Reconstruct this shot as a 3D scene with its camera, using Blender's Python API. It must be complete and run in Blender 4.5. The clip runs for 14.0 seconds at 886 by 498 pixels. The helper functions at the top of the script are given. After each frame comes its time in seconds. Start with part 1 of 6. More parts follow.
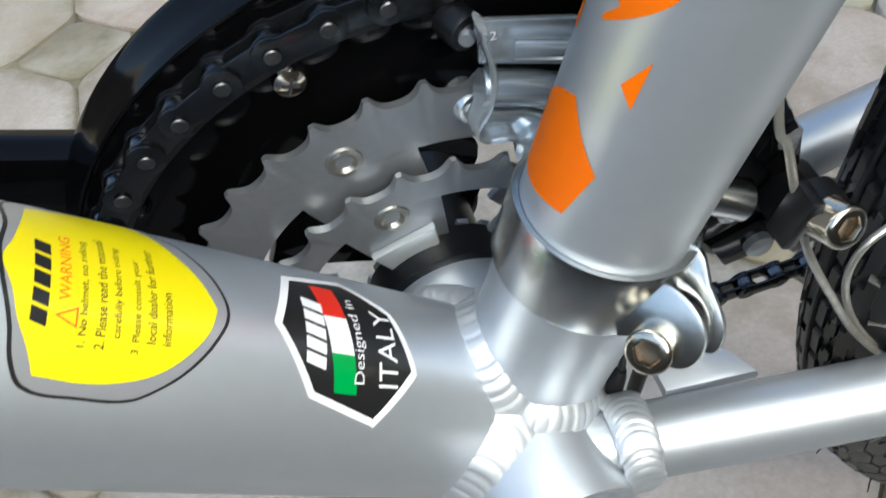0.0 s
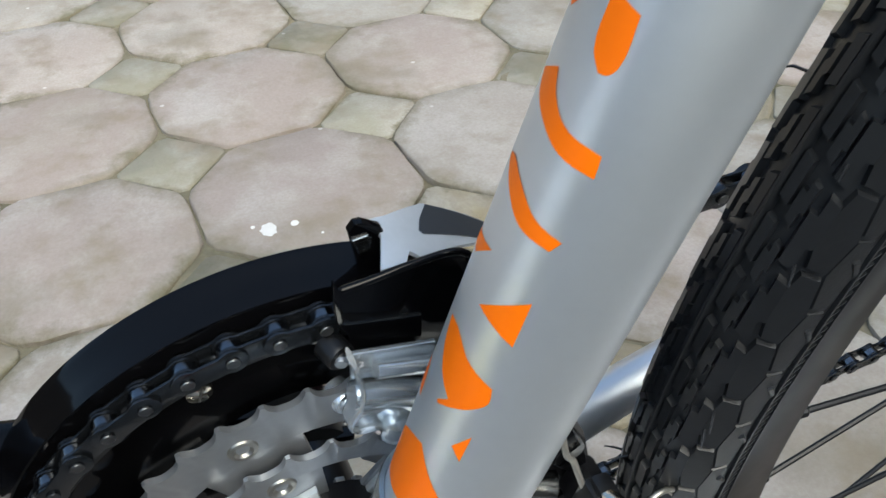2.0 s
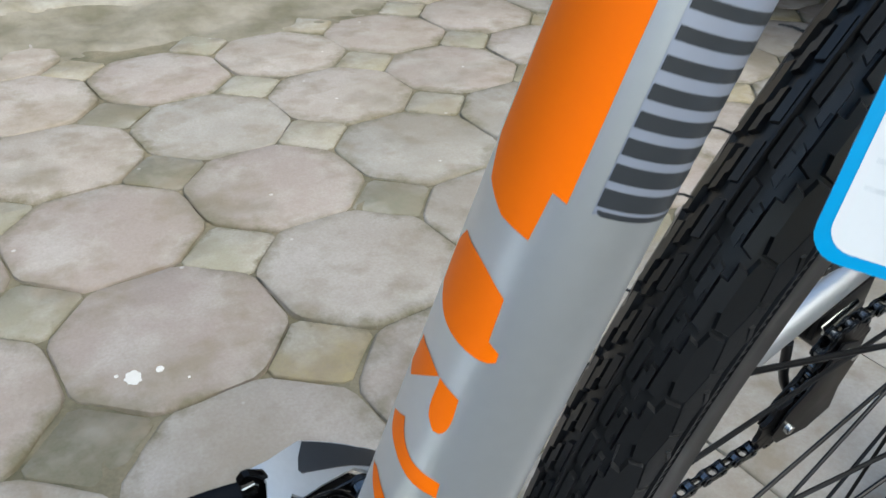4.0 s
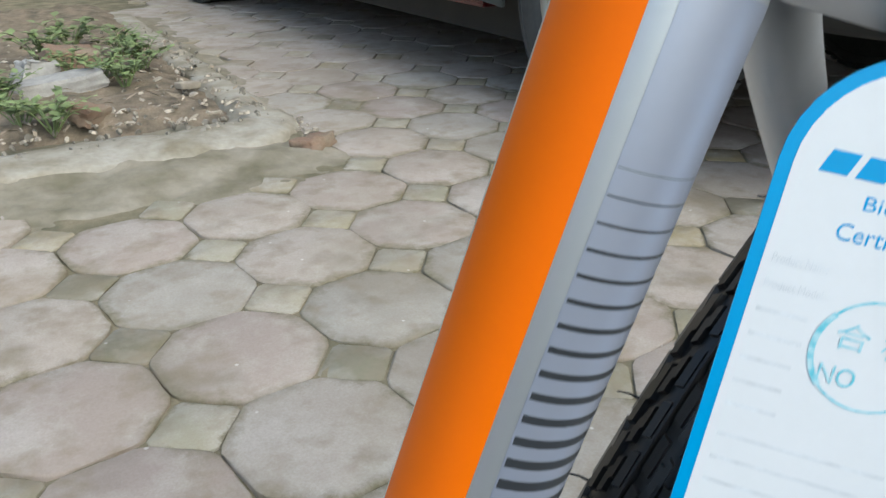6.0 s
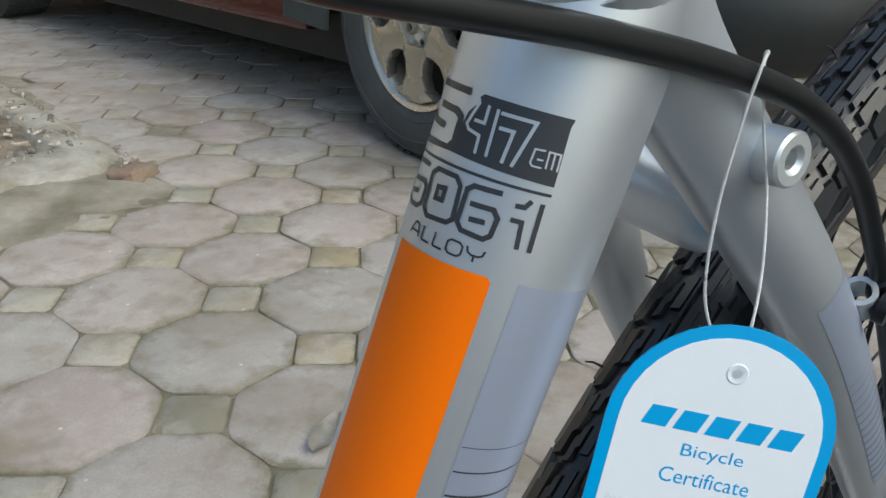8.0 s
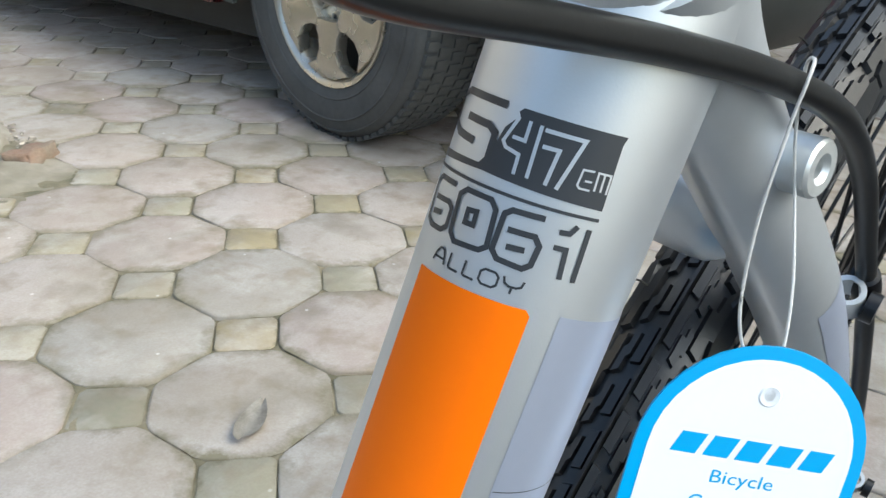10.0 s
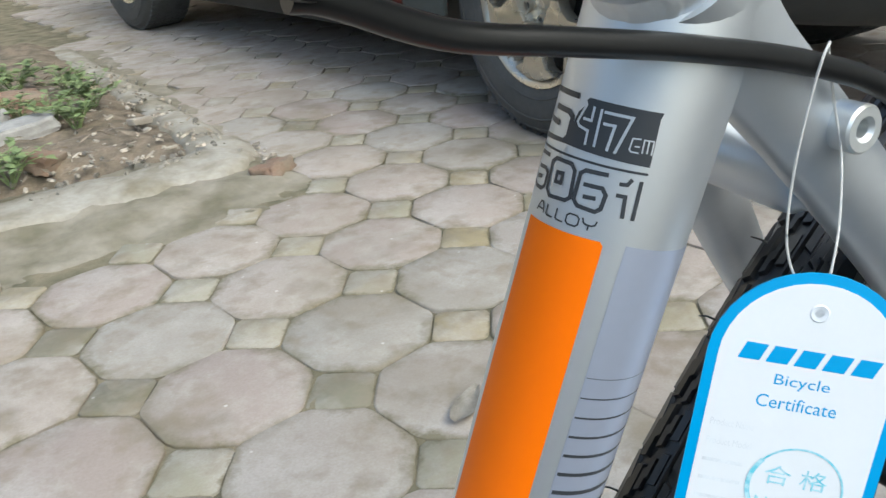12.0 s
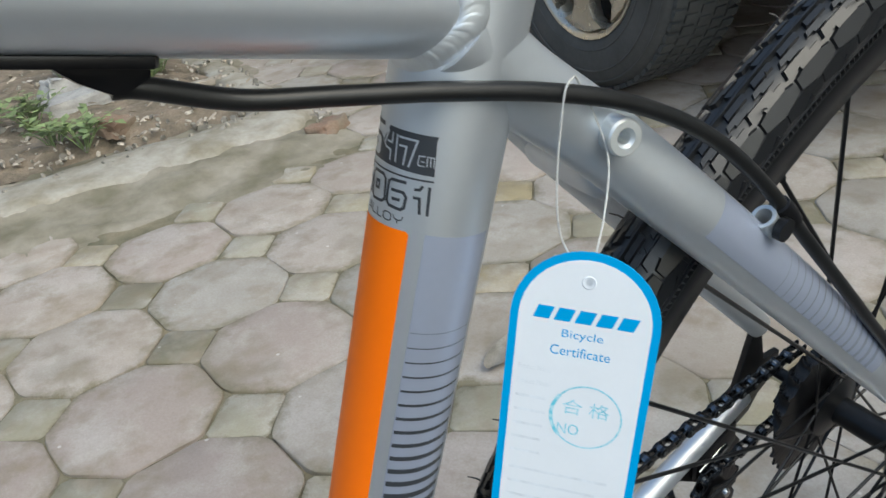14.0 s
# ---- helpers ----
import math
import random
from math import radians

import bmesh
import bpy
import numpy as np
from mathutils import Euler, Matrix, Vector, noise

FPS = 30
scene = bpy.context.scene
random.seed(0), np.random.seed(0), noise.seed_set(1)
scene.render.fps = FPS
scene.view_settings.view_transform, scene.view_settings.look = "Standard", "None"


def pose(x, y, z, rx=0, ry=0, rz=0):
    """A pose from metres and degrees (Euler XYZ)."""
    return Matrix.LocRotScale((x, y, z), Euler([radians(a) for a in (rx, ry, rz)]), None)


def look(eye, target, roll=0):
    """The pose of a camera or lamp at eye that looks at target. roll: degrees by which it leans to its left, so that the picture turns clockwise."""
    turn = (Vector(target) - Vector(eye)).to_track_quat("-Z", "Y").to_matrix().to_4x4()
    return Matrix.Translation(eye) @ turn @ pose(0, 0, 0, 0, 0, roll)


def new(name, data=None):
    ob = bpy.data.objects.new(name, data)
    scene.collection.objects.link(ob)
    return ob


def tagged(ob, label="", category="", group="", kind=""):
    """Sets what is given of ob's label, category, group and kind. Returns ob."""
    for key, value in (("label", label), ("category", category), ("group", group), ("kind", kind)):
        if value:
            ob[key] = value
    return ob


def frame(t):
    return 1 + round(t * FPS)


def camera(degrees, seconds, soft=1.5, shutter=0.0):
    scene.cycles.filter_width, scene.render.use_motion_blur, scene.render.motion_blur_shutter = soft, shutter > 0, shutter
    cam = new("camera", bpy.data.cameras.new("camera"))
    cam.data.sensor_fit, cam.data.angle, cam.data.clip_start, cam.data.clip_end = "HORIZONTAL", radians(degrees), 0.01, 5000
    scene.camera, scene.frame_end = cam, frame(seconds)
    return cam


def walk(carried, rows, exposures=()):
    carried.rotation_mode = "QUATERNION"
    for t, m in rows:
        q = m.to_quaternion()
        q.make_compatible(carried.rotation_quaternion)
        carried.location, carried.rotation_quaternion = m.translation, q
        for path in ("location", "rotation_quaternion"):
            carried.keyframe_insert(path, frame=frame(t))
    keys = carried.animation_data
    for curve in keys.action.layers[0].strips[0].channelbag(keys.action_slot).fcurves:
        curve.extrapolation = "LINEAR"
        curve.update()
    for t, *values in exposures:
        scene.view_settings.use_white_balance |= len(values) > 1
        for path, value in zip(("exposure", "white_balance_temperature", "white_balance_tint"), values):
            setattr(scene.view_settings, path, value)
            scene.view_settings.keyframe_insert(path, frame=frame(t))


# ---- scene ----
cam = camera(55.97, 14.0, 1.4, 0.3)
PATH = [
    (0, (-0.03050, -0.00563, 0.46937), (-0.00982, 0.68278, -0.25566), -9.335),
    (0.5, (-0.03000, -0.00081, 0.47975), (0.06053, 0.71753, -0.21003), -5.407),
    (1, (-0.02903, -0.00277, 0.50580), (0.11490, 0.73576, -0.15289), -3.001),
    (1.5, (-0.03209, -0.01090, 0.52704), (0.14182, 0.73671, -0.11392), -2.193),
    (2, (-0.02652, -0.01486, 0.53810), (0.17224, 0.73503, -0.09291), -2.039),
    (2.5, (-0.02304, -0.01841, 0.55625), (0.20609, 0.73128, -0.06461), -1.988),
    (3, (-0.02239, -0.01966, 0.57284), (0.25916, 0.72429, -0.03318), -0.672),
    (3.5, (-0.02680, -0.02105, 0.58991), (0.32484, 0.71743, 0.01458), 1.353),
    (4, (-0.02968, -0.02514, 0.60670), (0.34508, 0.72405, 0.06057), 1.599),
    (4.2, (-0.03042, -0.02641, 0.61398), (0.35226, 0.72803, 0.08071), 1.538),
    (6.3, (-0.00730, -0.03455, 0.69790), (0.43797, 0.75872, 0.28261), 0.026),
    (6.5, (-0.00760, -0.03509, 0.71173), (0.45573, 0.73641, 0.27570), 0.448),
    (7, (-0.00270, -0.03586, 0.71851), (0.48261, 0.73054, 0.29768), -0.034),
    (7.5, (0.00305, -0.02619, 0.71934), (0.55287, 0.69657, 0.30062), 1.477),
    (8, (-0.00108, -0.01848, 0.72043), (0.59259, 0.67413, 0.31075), 2.163),
    (8.2, (-0.00269, -0.01618, 0.72175), (0.59847, 0.67106, 0.31395), 2.408),
    (10.3, (-0.00391, 0.00904, 0.72098), (0.69095, 0.58818, 0.29463), 3.958),
    (10.5, (-0.00559, 0.01059, 0.71812), (0.71147, 0.57539, 0.30968), 3.452),
    (11, (-0.01133, 0.00219, 0.71835), (0.66008, 0.62019, 0.30935), 2.009),
    (11.5, (-0.01866, -0.01605, 0.72538), (0.53939, 0.69328, 0.29476), -1.789),
    (12, (-0.02247, -0.04592, 0.73533), (0.44064, 0.72928, 0.30568), -4.793),
    (12.5, (-0.01809, -0.06961, 0.75192), (0.37372, 0.73548, 0.30658), -7.137),
    (13, (-0.01147, -0.08820, 0.76720), (0.35250, 0.72970, 0.32159), -7.946),
    (13.5, (-0.00355, -0.10491, 0.76823), (0.36277, 0.70614, 0.31215), -8.160),
    (14, (0.00639, -0.11734, 0.76281), (0.37580, 0.68186, 0.28866), -8.402),
]
walk(cam, [(t, look(eye, target, roll)) for t, eye, target, roll in PATH], [(t, stops, 6480, 0) for t, stops in ((0.0, 0.33), (0.5, 0.25), (1.0, 0.53), (1.5, 0.40), (2.0, 0.36), (4.0, 0.23), (6.5, 0.08), (7.0, 0.14), (7.5, -0.24), (8.2, 0.00), (10.4, 0.53), (11.0, 0.53), (11.5, 0.76), (12.0, 0.28), (12.5, 0.10), (13.0, 0.12), (13.5, -0.08), (14.0, 0.00))])

# ---- world, sun, exposure ----
world = bpy.data.worlds.new("sky")
scene.world = world
world.use_nodes = True
wn, wl = world.node_tree.nodes, world.node_tree.links
sky = wn.new("ShaderNodeTexSky")
sky.sky_type, sky.sun_disc = "NISHITA", False
sky.sun_elevation, sky.sun_rotation = radians(46), radians(161)
sky.air_density, sky.dust_density, sky.ozone_density = 1.0, 3.0, 1.5
wl.new(sky.outputs[0], wn["Background"].inputs[0])
wn["Background"].inputs[1].default_value = 0.27
sun = new("sun", bpy.data.lights.new("sun", "SUN"))
sun.data.energy, sun.data.angle, sun.data.color = 1.6, radians(80), (1.0, 0.99, 0.96)
sun.matrix_world = look((0.8, -2.3, 2.5), (0, 0, 0))

# ---- bicycle frame of reference: x to the rear wheel, y to the drive side, z up the leaning frame ----
BIKE = Matrix(((0.9913, -0.1305, 0.0169, 0.0256), (0.1316, 0.9831, -0.1275, 0.1556), (0.0, 0.1287, 0.9917, 0.0), (0, 0, 0, 1)))


# ---- materials ----
def material(name, colour, rough=0.5, metal=0.0, scale=40.0, vary=0.12, bump=0.0, bump_scale=None, fine=None, coat=0.0, spec=0.5, rand=0.0, island=0.0, second=None, second_amount=0.5, aniso=0.0):
    """Principled surface with colour variation at two scales, roughness variation and fine relief."""
    m = bpy.data.materials.new(name)
    m.use_nodes = True
    n, l = m.node_tree.nodes, m.node_tree.links
    p = n["Principled BSDF"]
    p.inputs["Metallic"].default_value = metal
    p.inputs["Coat Weight"].default_value = coat
    p.inputs["Specular IOR Level"].default_value = spec
    co = n.new("ShaderNodeTexCoord")
    big, small = n.new("ShaderNodeTexNoise"), n.new("ShaderNodeTexNoise")
    big.inputs["Scale"].default_value, small.inputs["Scale"].default_value = scale, fine or scale * 9
    big.inputs["Detail"].default_value, small.inputs["Detail"].default_value = 4, 3
    for t in (big, small):
        l.new(co.outputs["Object"], t.inputs["Vector"])
    mix = n.new("ShaderNodeMix")
    mix.data_type = "RGBA"
    other = second or tuple(c * (1 - vary * 1.6) for c in colour)
    mix.inputs[6].default_value, mix.inputs[7].default_value = (*colour, 1), (*other, 1)
    ramp = n.new("ShaderNodeMapRange")
    ramp.inputs[1].default_value, ramp.inputs[2].default_value = 0.35, 0.7
    ramp.inputs[4].default_value = second_amount if second else 1.0
    l.new(big.outputs[0], ramp.inputs[0])
    l.new(ramp.outputs[0], mix.inputs[0])
    hsv = n.new("ShaderNodeHueSaturation")
    l.new(mix.outputs[2], hsv.inputs["Color"])
    val = n.new("ShaderNodeMapRange")
    val.inputs[3].default_value, val.inputs[4].default_value = 1 - vary, 1 + vary
    l.new(small.outputs[0], val.inputs[0])
    out = val.outputs[0]
    if rand or island:
        g = n.new("ShaderNodeObjectInfo") if rand else n.new("ShaderNodeNewGeometry")
        r = n.new("ShaderNodeMapRange")
        a = rand or island
        r.inputs[3].default_value, r.inputs[4].default_value = 1 - a, 1 + a
        l.new(g.outputs["Random" if rand else "Random Per Island"], r.inputs[0])
        mul = n.new("ShaderNodeMath")
        mul.operation = "MULTIPLY"
        l.new(out, mul.inputs[0])
        l.new(r.outputs[0], mul.inputs[1])
        out = mul.outputs[0]
    l.new(out, hsv.inputs["Value"])
    l.new(hsv.outputs[0], p.inputs["Base Color"])
    rr = n.new("ShaderNodeMapRange")
    rr.inputs[3].default_value, rr.inputs[4].default_value = max(0.03, rough - 0.07), min(1, rough + 0.07)
    l.new(big.outputs[0], rr.inputs[0])
    l.new(rr.outputs[0], p.inputs["Roughness"])
    if bump:
        b = n.new("ShaderNodeBump")
        b.inputs["Strength"].default_value, b.inputs["Distance"].default_value = 0.6, bump
        bn = n.new("ShaderNodeTexNoise")
        bn.inputs["Scale"].default_value, bn.inputs["Detail"].default_value = bump_scale or scale * 12, 5
        l.new(co.outputs["Object"], bn.inputs["Vector"])
        l.new(bn.outputs[0], b.inputs["Height"])
        l.new(b.outputs[0], p.inputs["Normal"])
    return m


SILVER = material("satin_silver_paint", (0.64, 0.68, 0.725), 0.41, 0.76, 30, 0.03, 0.00003, 2600, coat=0.1)
WELD = material("painted_weld", (0.64, 0.675, 0.71), 0.47, 0.70, 60, 0.05, 0.00006, 900, coat=0.1)
CHROME = material("polished_steel", (0.60, 0.615, 0.61), 0.24, 1.0, 60, 0.06, 0.00002, 1200)
ZINC = material("zinc_plated_steel", (0.66, 0.71, 0.75), 0.22, 0.8, 50, 0.06, 0.00004, 900)
PLATE = material("bright_pressed_steel", (0.70, 0.73, 0.76), 0.30, 0.45, 50, 0.05, 0.00003, 900)
STRIPE = material("slate_blue_vinyl", (0.20, 0.23, 0.30), 0.38, 0.1, 60, 0.05)
STEEL = material("stamped_grey_steel", (0.33, 0.345, 0.36), 0.38, 0.8, 45, 0.08, 0.00003, 1500, second=(0.40, 0.415, 0.43))
ALLOY = material("bare_alloy", (0.62, 0.65, 0.66), 0.36, 0.6, 60, 0.06)
BRASSY = material("nickel_bolt", (0.66, 0.60, 0.50), 0.18, 1.0, 80, 0.08)
RIVET = material("dull_rivet", (0.40, 0.385, 0.345), 0.30, 0.9, 80, 0.1)
# brownish dark colour that paints shade on to socket floors
SOCKET_SHADE = material("socket_floor_shade", (0.16, 0.13, 0.10), 0.35, 0.8, 80, 0.2)
# near-black that stands in for the shade inside openings
HOLE_SHADE = material("recess_shade", (0.03, 0.03, 0.03), 0.7, 0.0, 80, 0.1)
BLACK_GLOSS = material("gloss_black_plastic", (0.0025, 0.0025, 0.003), 0.07, 0.0, 25, 0.2, 0.00006, 40, spec=0.19)
BLACK_SATIN = material("satin_black_plastic", (0.008, 0.008, 0.009), 0.30, 0.0, 60, 0.2, 0.00006, 500, spec=0.26)
BLACK_METAL = material("black_anodised_metal", (0.012, 0.0125, 0.014), 0.33, 0.4, 80, 0.2)
CHAIN_M = material("dark_oiled_steel", (0.050, 0.056, 0.064), 0.17, 0.85, 120, 0.25, 0.00005, 900)
CHAIN_PIN = material("pin_steel", (0.13, 0.134, 0.14), 0.3, 0.9, 120, 0.2)
ROLLER = material("bright_roller_steel", (0.17, 0.18, 0.195), 0.18, 1.0, 120, 0.15)
RUBBER = material("tyre_rubber", (0.013, 0.014, 0.016), 0.36, 0.0, 40, 0.2, 0.00008, 900, island=0.10, spec=0.52)
HOUSING = material("cable_housing", (0.013, 0.0135, 0.014), 0.33, 0.0, 60, 0.15, 0.00003, 800, spec=0.35)
CABLE = material("galvanised_wire", (0.55, 0.53, 0.48), 0.35, 0.8, 300, 0.15, 0.0001, 1500)
ORANGE = material("orange_vinyl", (0.95, 0.172, 0.0006), 0.45, 0.0, 30, 0.015, spec=0.2)
INK = material("dark_slate_vinyl", (0.035, 0.04, 0.048), 0.38, 0.0, 60, 0.06)
PALE_BLUE = material("pale_blue_vinyl", (0.43, 0.48, 0.61), 0.38, 0.55, 50, 0.02)
YELLOW = material("yellow_vinyl", (0.87, 0.72, 0.004), 0.33, 0.0, 40, 0.02, coat=0.2)
CLEAR_GREY = material("grey_sticker_film", (0.42, 0.43, 0.45), 0.3, 0.45, 40, 0.04)
BLACK_PRINT = material("black_print", (0.012, 0.012, 0.012), 0.35, 0.0, 60, 0.1, coat=0.3)
WHITE_PRINT = material("white_print", (0.85, 0.85, 0.86), 0.35, 0.0, 60, 0.02)
RED_PRINT = material("red_print", (0.72, 0.025, 0.012), 0.35, 0.0, 60, 0.03)
GREEN_PRINT = material("green_print", (0.0, 0.33, 0.06), 0.35, 0.0, 60, 0.03)
WARN_PRINT = material("orange_print", (0.80, 0.16, 0.01), 0.4, 0.0, 60, 0.03)
CARD = material("white_card", (0.72, 0.755, 0.80), 0.45, 0.0, 60, 0.015, 0.00002, 2000)
CARD_BLUE = material("cyan_card_print", (0.0, 0.32, 0.68), 0.42, 0.0, 60, 0.03)
STAMP = material("teal_stamp_ink", (0.10, 0.52, 0.66), 0.6, 0.0, 500, 0.25, second=(0.62, 0.78, 0.84), second_amount=0.8)
FAINT = material("faint_grey_print", (0.70, 0.745, 0.80), 0.5, 0.0, 200, 0.1)
STRING = material("white_elastic_string", (0.55, 0.55, 0.54), 0.35, 0.0, 600, 0.08)
JOINT = material("mossy_joint_sand", (0.25, 0.215, 0.145), 0.95, 0.0, 14, 0.25, 0.002, 200, fine=220, second=(0.10, 0.095, 0.058), second_amount=0.95)
WHITE_SPLASH = material("dried_white_paint", (0.80, 0.78, 0.74), 0.8, 0.0, 80, 0.05)
EARTH = material("garden_soil", (0.25, 0.20, 0.145), 0.95, 0.0, 18, 0.36, 0.009, 75, second=(0.095, 0.08, 0.058), second_amount=0.9)
KERB = material("worn_concrete", (0.33, 0.295, 0.235), 0.9, 0.0, 7, 0.22, 0.005, 45, fine=40, second=(0.15, 0.135, 0.085), second_amount=0.95)
COPING = material("trowelled_cement", (0.40, 0.375, 0.325), 0.9, 0.0, 11, 0.2, 0.004, 70, fine=70, second=(0.22, 0.19, 0.13), second_amount=0.9)
BRICK = material("broken_red_brick", (0.26, 0.165, 0.115), 0.9, 0.0, 18, 0.25, 0.003, 80, second=(0.25, 0.21, 0.16), second_amount=1.0)
STONE = material("grey_stone", (0.42, 0.41, 0.39), 0.85, 0.0, 18, 0.2, 0.002, 80)
RUBBLE = material("dusty_gravel", (0.30, 0.275, 0.23), 0.9, 0.0, 18, 0.2, 0.002, 80, island=0.5)
CHIPS = material("mortar_chips", (0.46, 0.41, 0.34), 0.9, 0.0, 20, 0.2, 0.002, 90, island=0.45)
LEAF = material("weed_leaf", (0.22, 0.29, 0.12), 0.55, 0.0, 30, 0.15, island=0.35)
DRY_LEAF = material("dry_leaf", (0.33, 0.27, 0.20), 0.8, 0.0, 30, 0.2, island=0.4)
GREY_LEAF = material("withered_leaf", (0.30, 0.275, 0.235), 0.7, 0.0, 60, 0.25, 0.0005, 300, second=(0.14, 0.12, 0.09), second_amount=0.9)
CAR_RED = material("dark_red_car_paint", (0.085, 0.008, 0.009), 0.25, 0.2, 3, 0.08, coat=1.0)
CAR_TRIM = material("black_car_plastic", (0.02, 0.022, 0.021), 0.55, 0.0, 6, 0.15, 0.0005, 300)
CAR_FLAP = material("grey_rubber_flap", (0.055, 0.065, 0.062), 0.7, 0.0, 10, 0.15)
CAR_TYRE = material("dusty_car_tyre", (0.075, 0.076, 0.073), 0.8, 0.0, 8, 0.2, 0.001, 250)
CAR_RIM = material("champagne_alloy_wheel", (0.55, 0.51, 0.43), 0.28, 0.8, 12, 0.08)
CAR_GLASS = material("dark_car_glass", (0.02, 0.025, 0.025), 0.05, 0.0, 10, 0.1, spec=0.8)
WALL = material("weathered_render", (0.52, 0.47, 0.40), 0.9, 0.0, 3, 0.18, 0.004, 30, second=(0.28, 0.23, 0.18), second_amount=0.8)
# surface of the added dark walls to the west and south
SCREEN_DARK = material("dark_screen_render", (0.10, 0.09, 0.08), 0.9, 0.0, 3, 0.18, 0.004, 30)
LEDGE = material("pale_limewash", (0.68, 0.66, 0.62), 0.85, 0.0, 6, 0.1, 0.002, 60)


def paver_material(name, tones, island=False, speck=0.5, edge=0.0, square=False):
    """Weathered concrete: each stone takes its own tone between three, with stains, blotches, pale specks and pits."""
    m = bpy.data.materials.new(name)
    m.use_nodes = True
    n, l = m.node_tree.nodes, m.node_tree.links
    p = n["Principled BSDF"]
    co = n.new("ShaderNodeTexCoord")
    if island:
        rnd, rand = n.new("ShaderNodeNewGeometry"), "Random Per Island"
    else:
        rnd, rand = n.new("ShaderNodeObjectInfo"), "Random"
    shift = n.new("ShaderNodeVectorMath")
    shift.operation = "MULTIPLY_ADD"
    l.new(rnd.outputs[rand], shift.inputs[0])
    shift.inputs[1].default_value = (37.0, 91.0, 53.0)
    l.new(co.outputs["Object"], shift.inputs[2])

    def noise_at(scale, detail=4.0, rough=0.6):
        t = n.new("ShaderNodeTexNoise")
        t.inputs["Scale"].default_value, t.inputs["Detail"].default_value, t.inputs["Roughness"].default_value = scale, detail, rough
        l.new(shift.outputs[0], t.inputs["Vector"])
        return t.outputs[0]

    def span(src, a, b, c=0.0, d=1.0):
        r = n.new("ShaderNodeMapRange")
        for i, v in zip((1, 2, 3, 4), (a, b, c, d)):
            r.inputs[i].default_value = v
        l.new(src, r.inputs[0])
        return r.outputs[0]

    def blend(fac, one, two, mode="MIX"):
        x = n.new("ShaderNodeMix")
        x.data_type, x.blend_type = "RGBA", mode
        l.new(fac, x.inputs[0])
        for i, v in ((6, one), (7, two)):
            if hasattr(v, "__len__"):
                x.inputs[i].default_value = (*v, 1)
            else:
                l.new(v, x.inputs[i])
        return x.outputs[2]

    ramp = n.new("ShaderNodeValToRGB")
    ramp.color_ramp.elements[0].color, ramp.color_ramp.elements[1].color = (*tones[0], 1), (*tones[2], 1)
    mid = ramp.color_ramp.elements.new(0.5)
    mid.color = (*tones[1], 1)
    l.new(rnd.outputs[rand], ramp.inputs[0])
    col = blend(span(noise_at(9.0), 0.44, 0.68, 0, 0.6), ramp.outputs[0], (0.55, 0.525, 0.49))
    col = blend(span(noise_at(15.0, 5.0), 0.50, 0.70, 0, 0.7), col, (0.25, 0.20, 0.13))
    col = blend(span(noise_at(55.0, 3.0), 0.35, 0.7, 0, 0.22), col, (0.36, 0.30, 0.25))
    col = blend(span(noise_at(260.0, 3.0), 0.3, 0.75, 0, 0.36), col, (0.25, 0.21, 0.17))
    place = n.new("ShaderNodeNewGeometry")
    for scale, low, high, amount, tone in ((2.6, 0.50, 0.66, 0.55, (0.27, 0.225, 0.165)), (5.5, 0.56, 0.68, 0.5, (0.19, 0.165, 0.115))):
        t = n.new("ShaderNodeTexNoise")
        t.inputs["Scale"].default_value, t.inputs["Detail"].default_value = scale, 7.0
        l.new(place.outputs["Position"], t.inputs["Vector"])
        col = blend(span(t.outputs[0], low, high, 0, amount), col, tone)
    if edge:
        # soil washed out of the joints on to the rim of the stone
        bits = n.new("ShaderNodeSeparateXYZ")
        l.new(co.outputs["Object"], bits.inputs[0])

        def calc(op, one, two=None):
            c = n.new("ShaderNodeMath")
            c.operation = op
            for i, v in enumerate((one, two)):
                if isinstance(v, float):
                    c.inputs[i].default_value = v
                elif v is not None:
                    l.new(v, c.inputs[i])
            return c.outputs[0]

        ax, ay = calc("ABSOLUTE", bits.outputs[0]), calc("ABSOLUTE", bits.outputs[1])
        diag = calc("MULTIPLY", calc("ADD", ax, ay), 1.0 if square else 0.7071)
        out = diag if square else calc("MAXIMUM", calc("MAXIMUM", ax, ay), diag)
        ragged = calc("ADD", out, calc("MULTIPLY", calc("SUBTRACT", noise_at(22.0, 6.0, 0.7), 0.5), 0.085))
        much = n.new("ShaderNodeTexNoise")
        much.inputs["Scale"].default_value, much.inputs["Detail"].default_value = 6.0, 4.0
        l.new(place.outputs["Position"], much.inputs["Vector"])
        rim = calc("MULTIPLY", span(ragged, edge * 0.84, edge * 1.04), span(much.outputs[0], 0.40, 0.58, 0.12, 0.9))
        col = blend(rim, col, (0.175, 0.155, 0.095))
    vor = n.new("ShaderNodeTexVoronoi")
    vor.inputs["Scale"].default_value = 15
    l.new(shift.outputs[0], vor.inputs["Vector"])
    col = blend(span(vor.outputs["Distance"], 0.055, 0.03, 0, speck), col, (0.80, 0.78, 0.75))
    l.new(col, p.inputs["Base Color"])
    l.new(span(noise_at(12.0), 0.3, 0.7, 0.78, 0.93), p.inputs["Roughness"])
    b = n.new("ShaderNodeBump")
    b.inputs["Strength"].default_value, b.inputs["Distance"].default_value = 0.6, 0.0018
    l.new(noise_at(140.0, 5.0), b.inputs["Height"])
    l.new(b.outputs[0], p.inputs["Normal"])
    return m


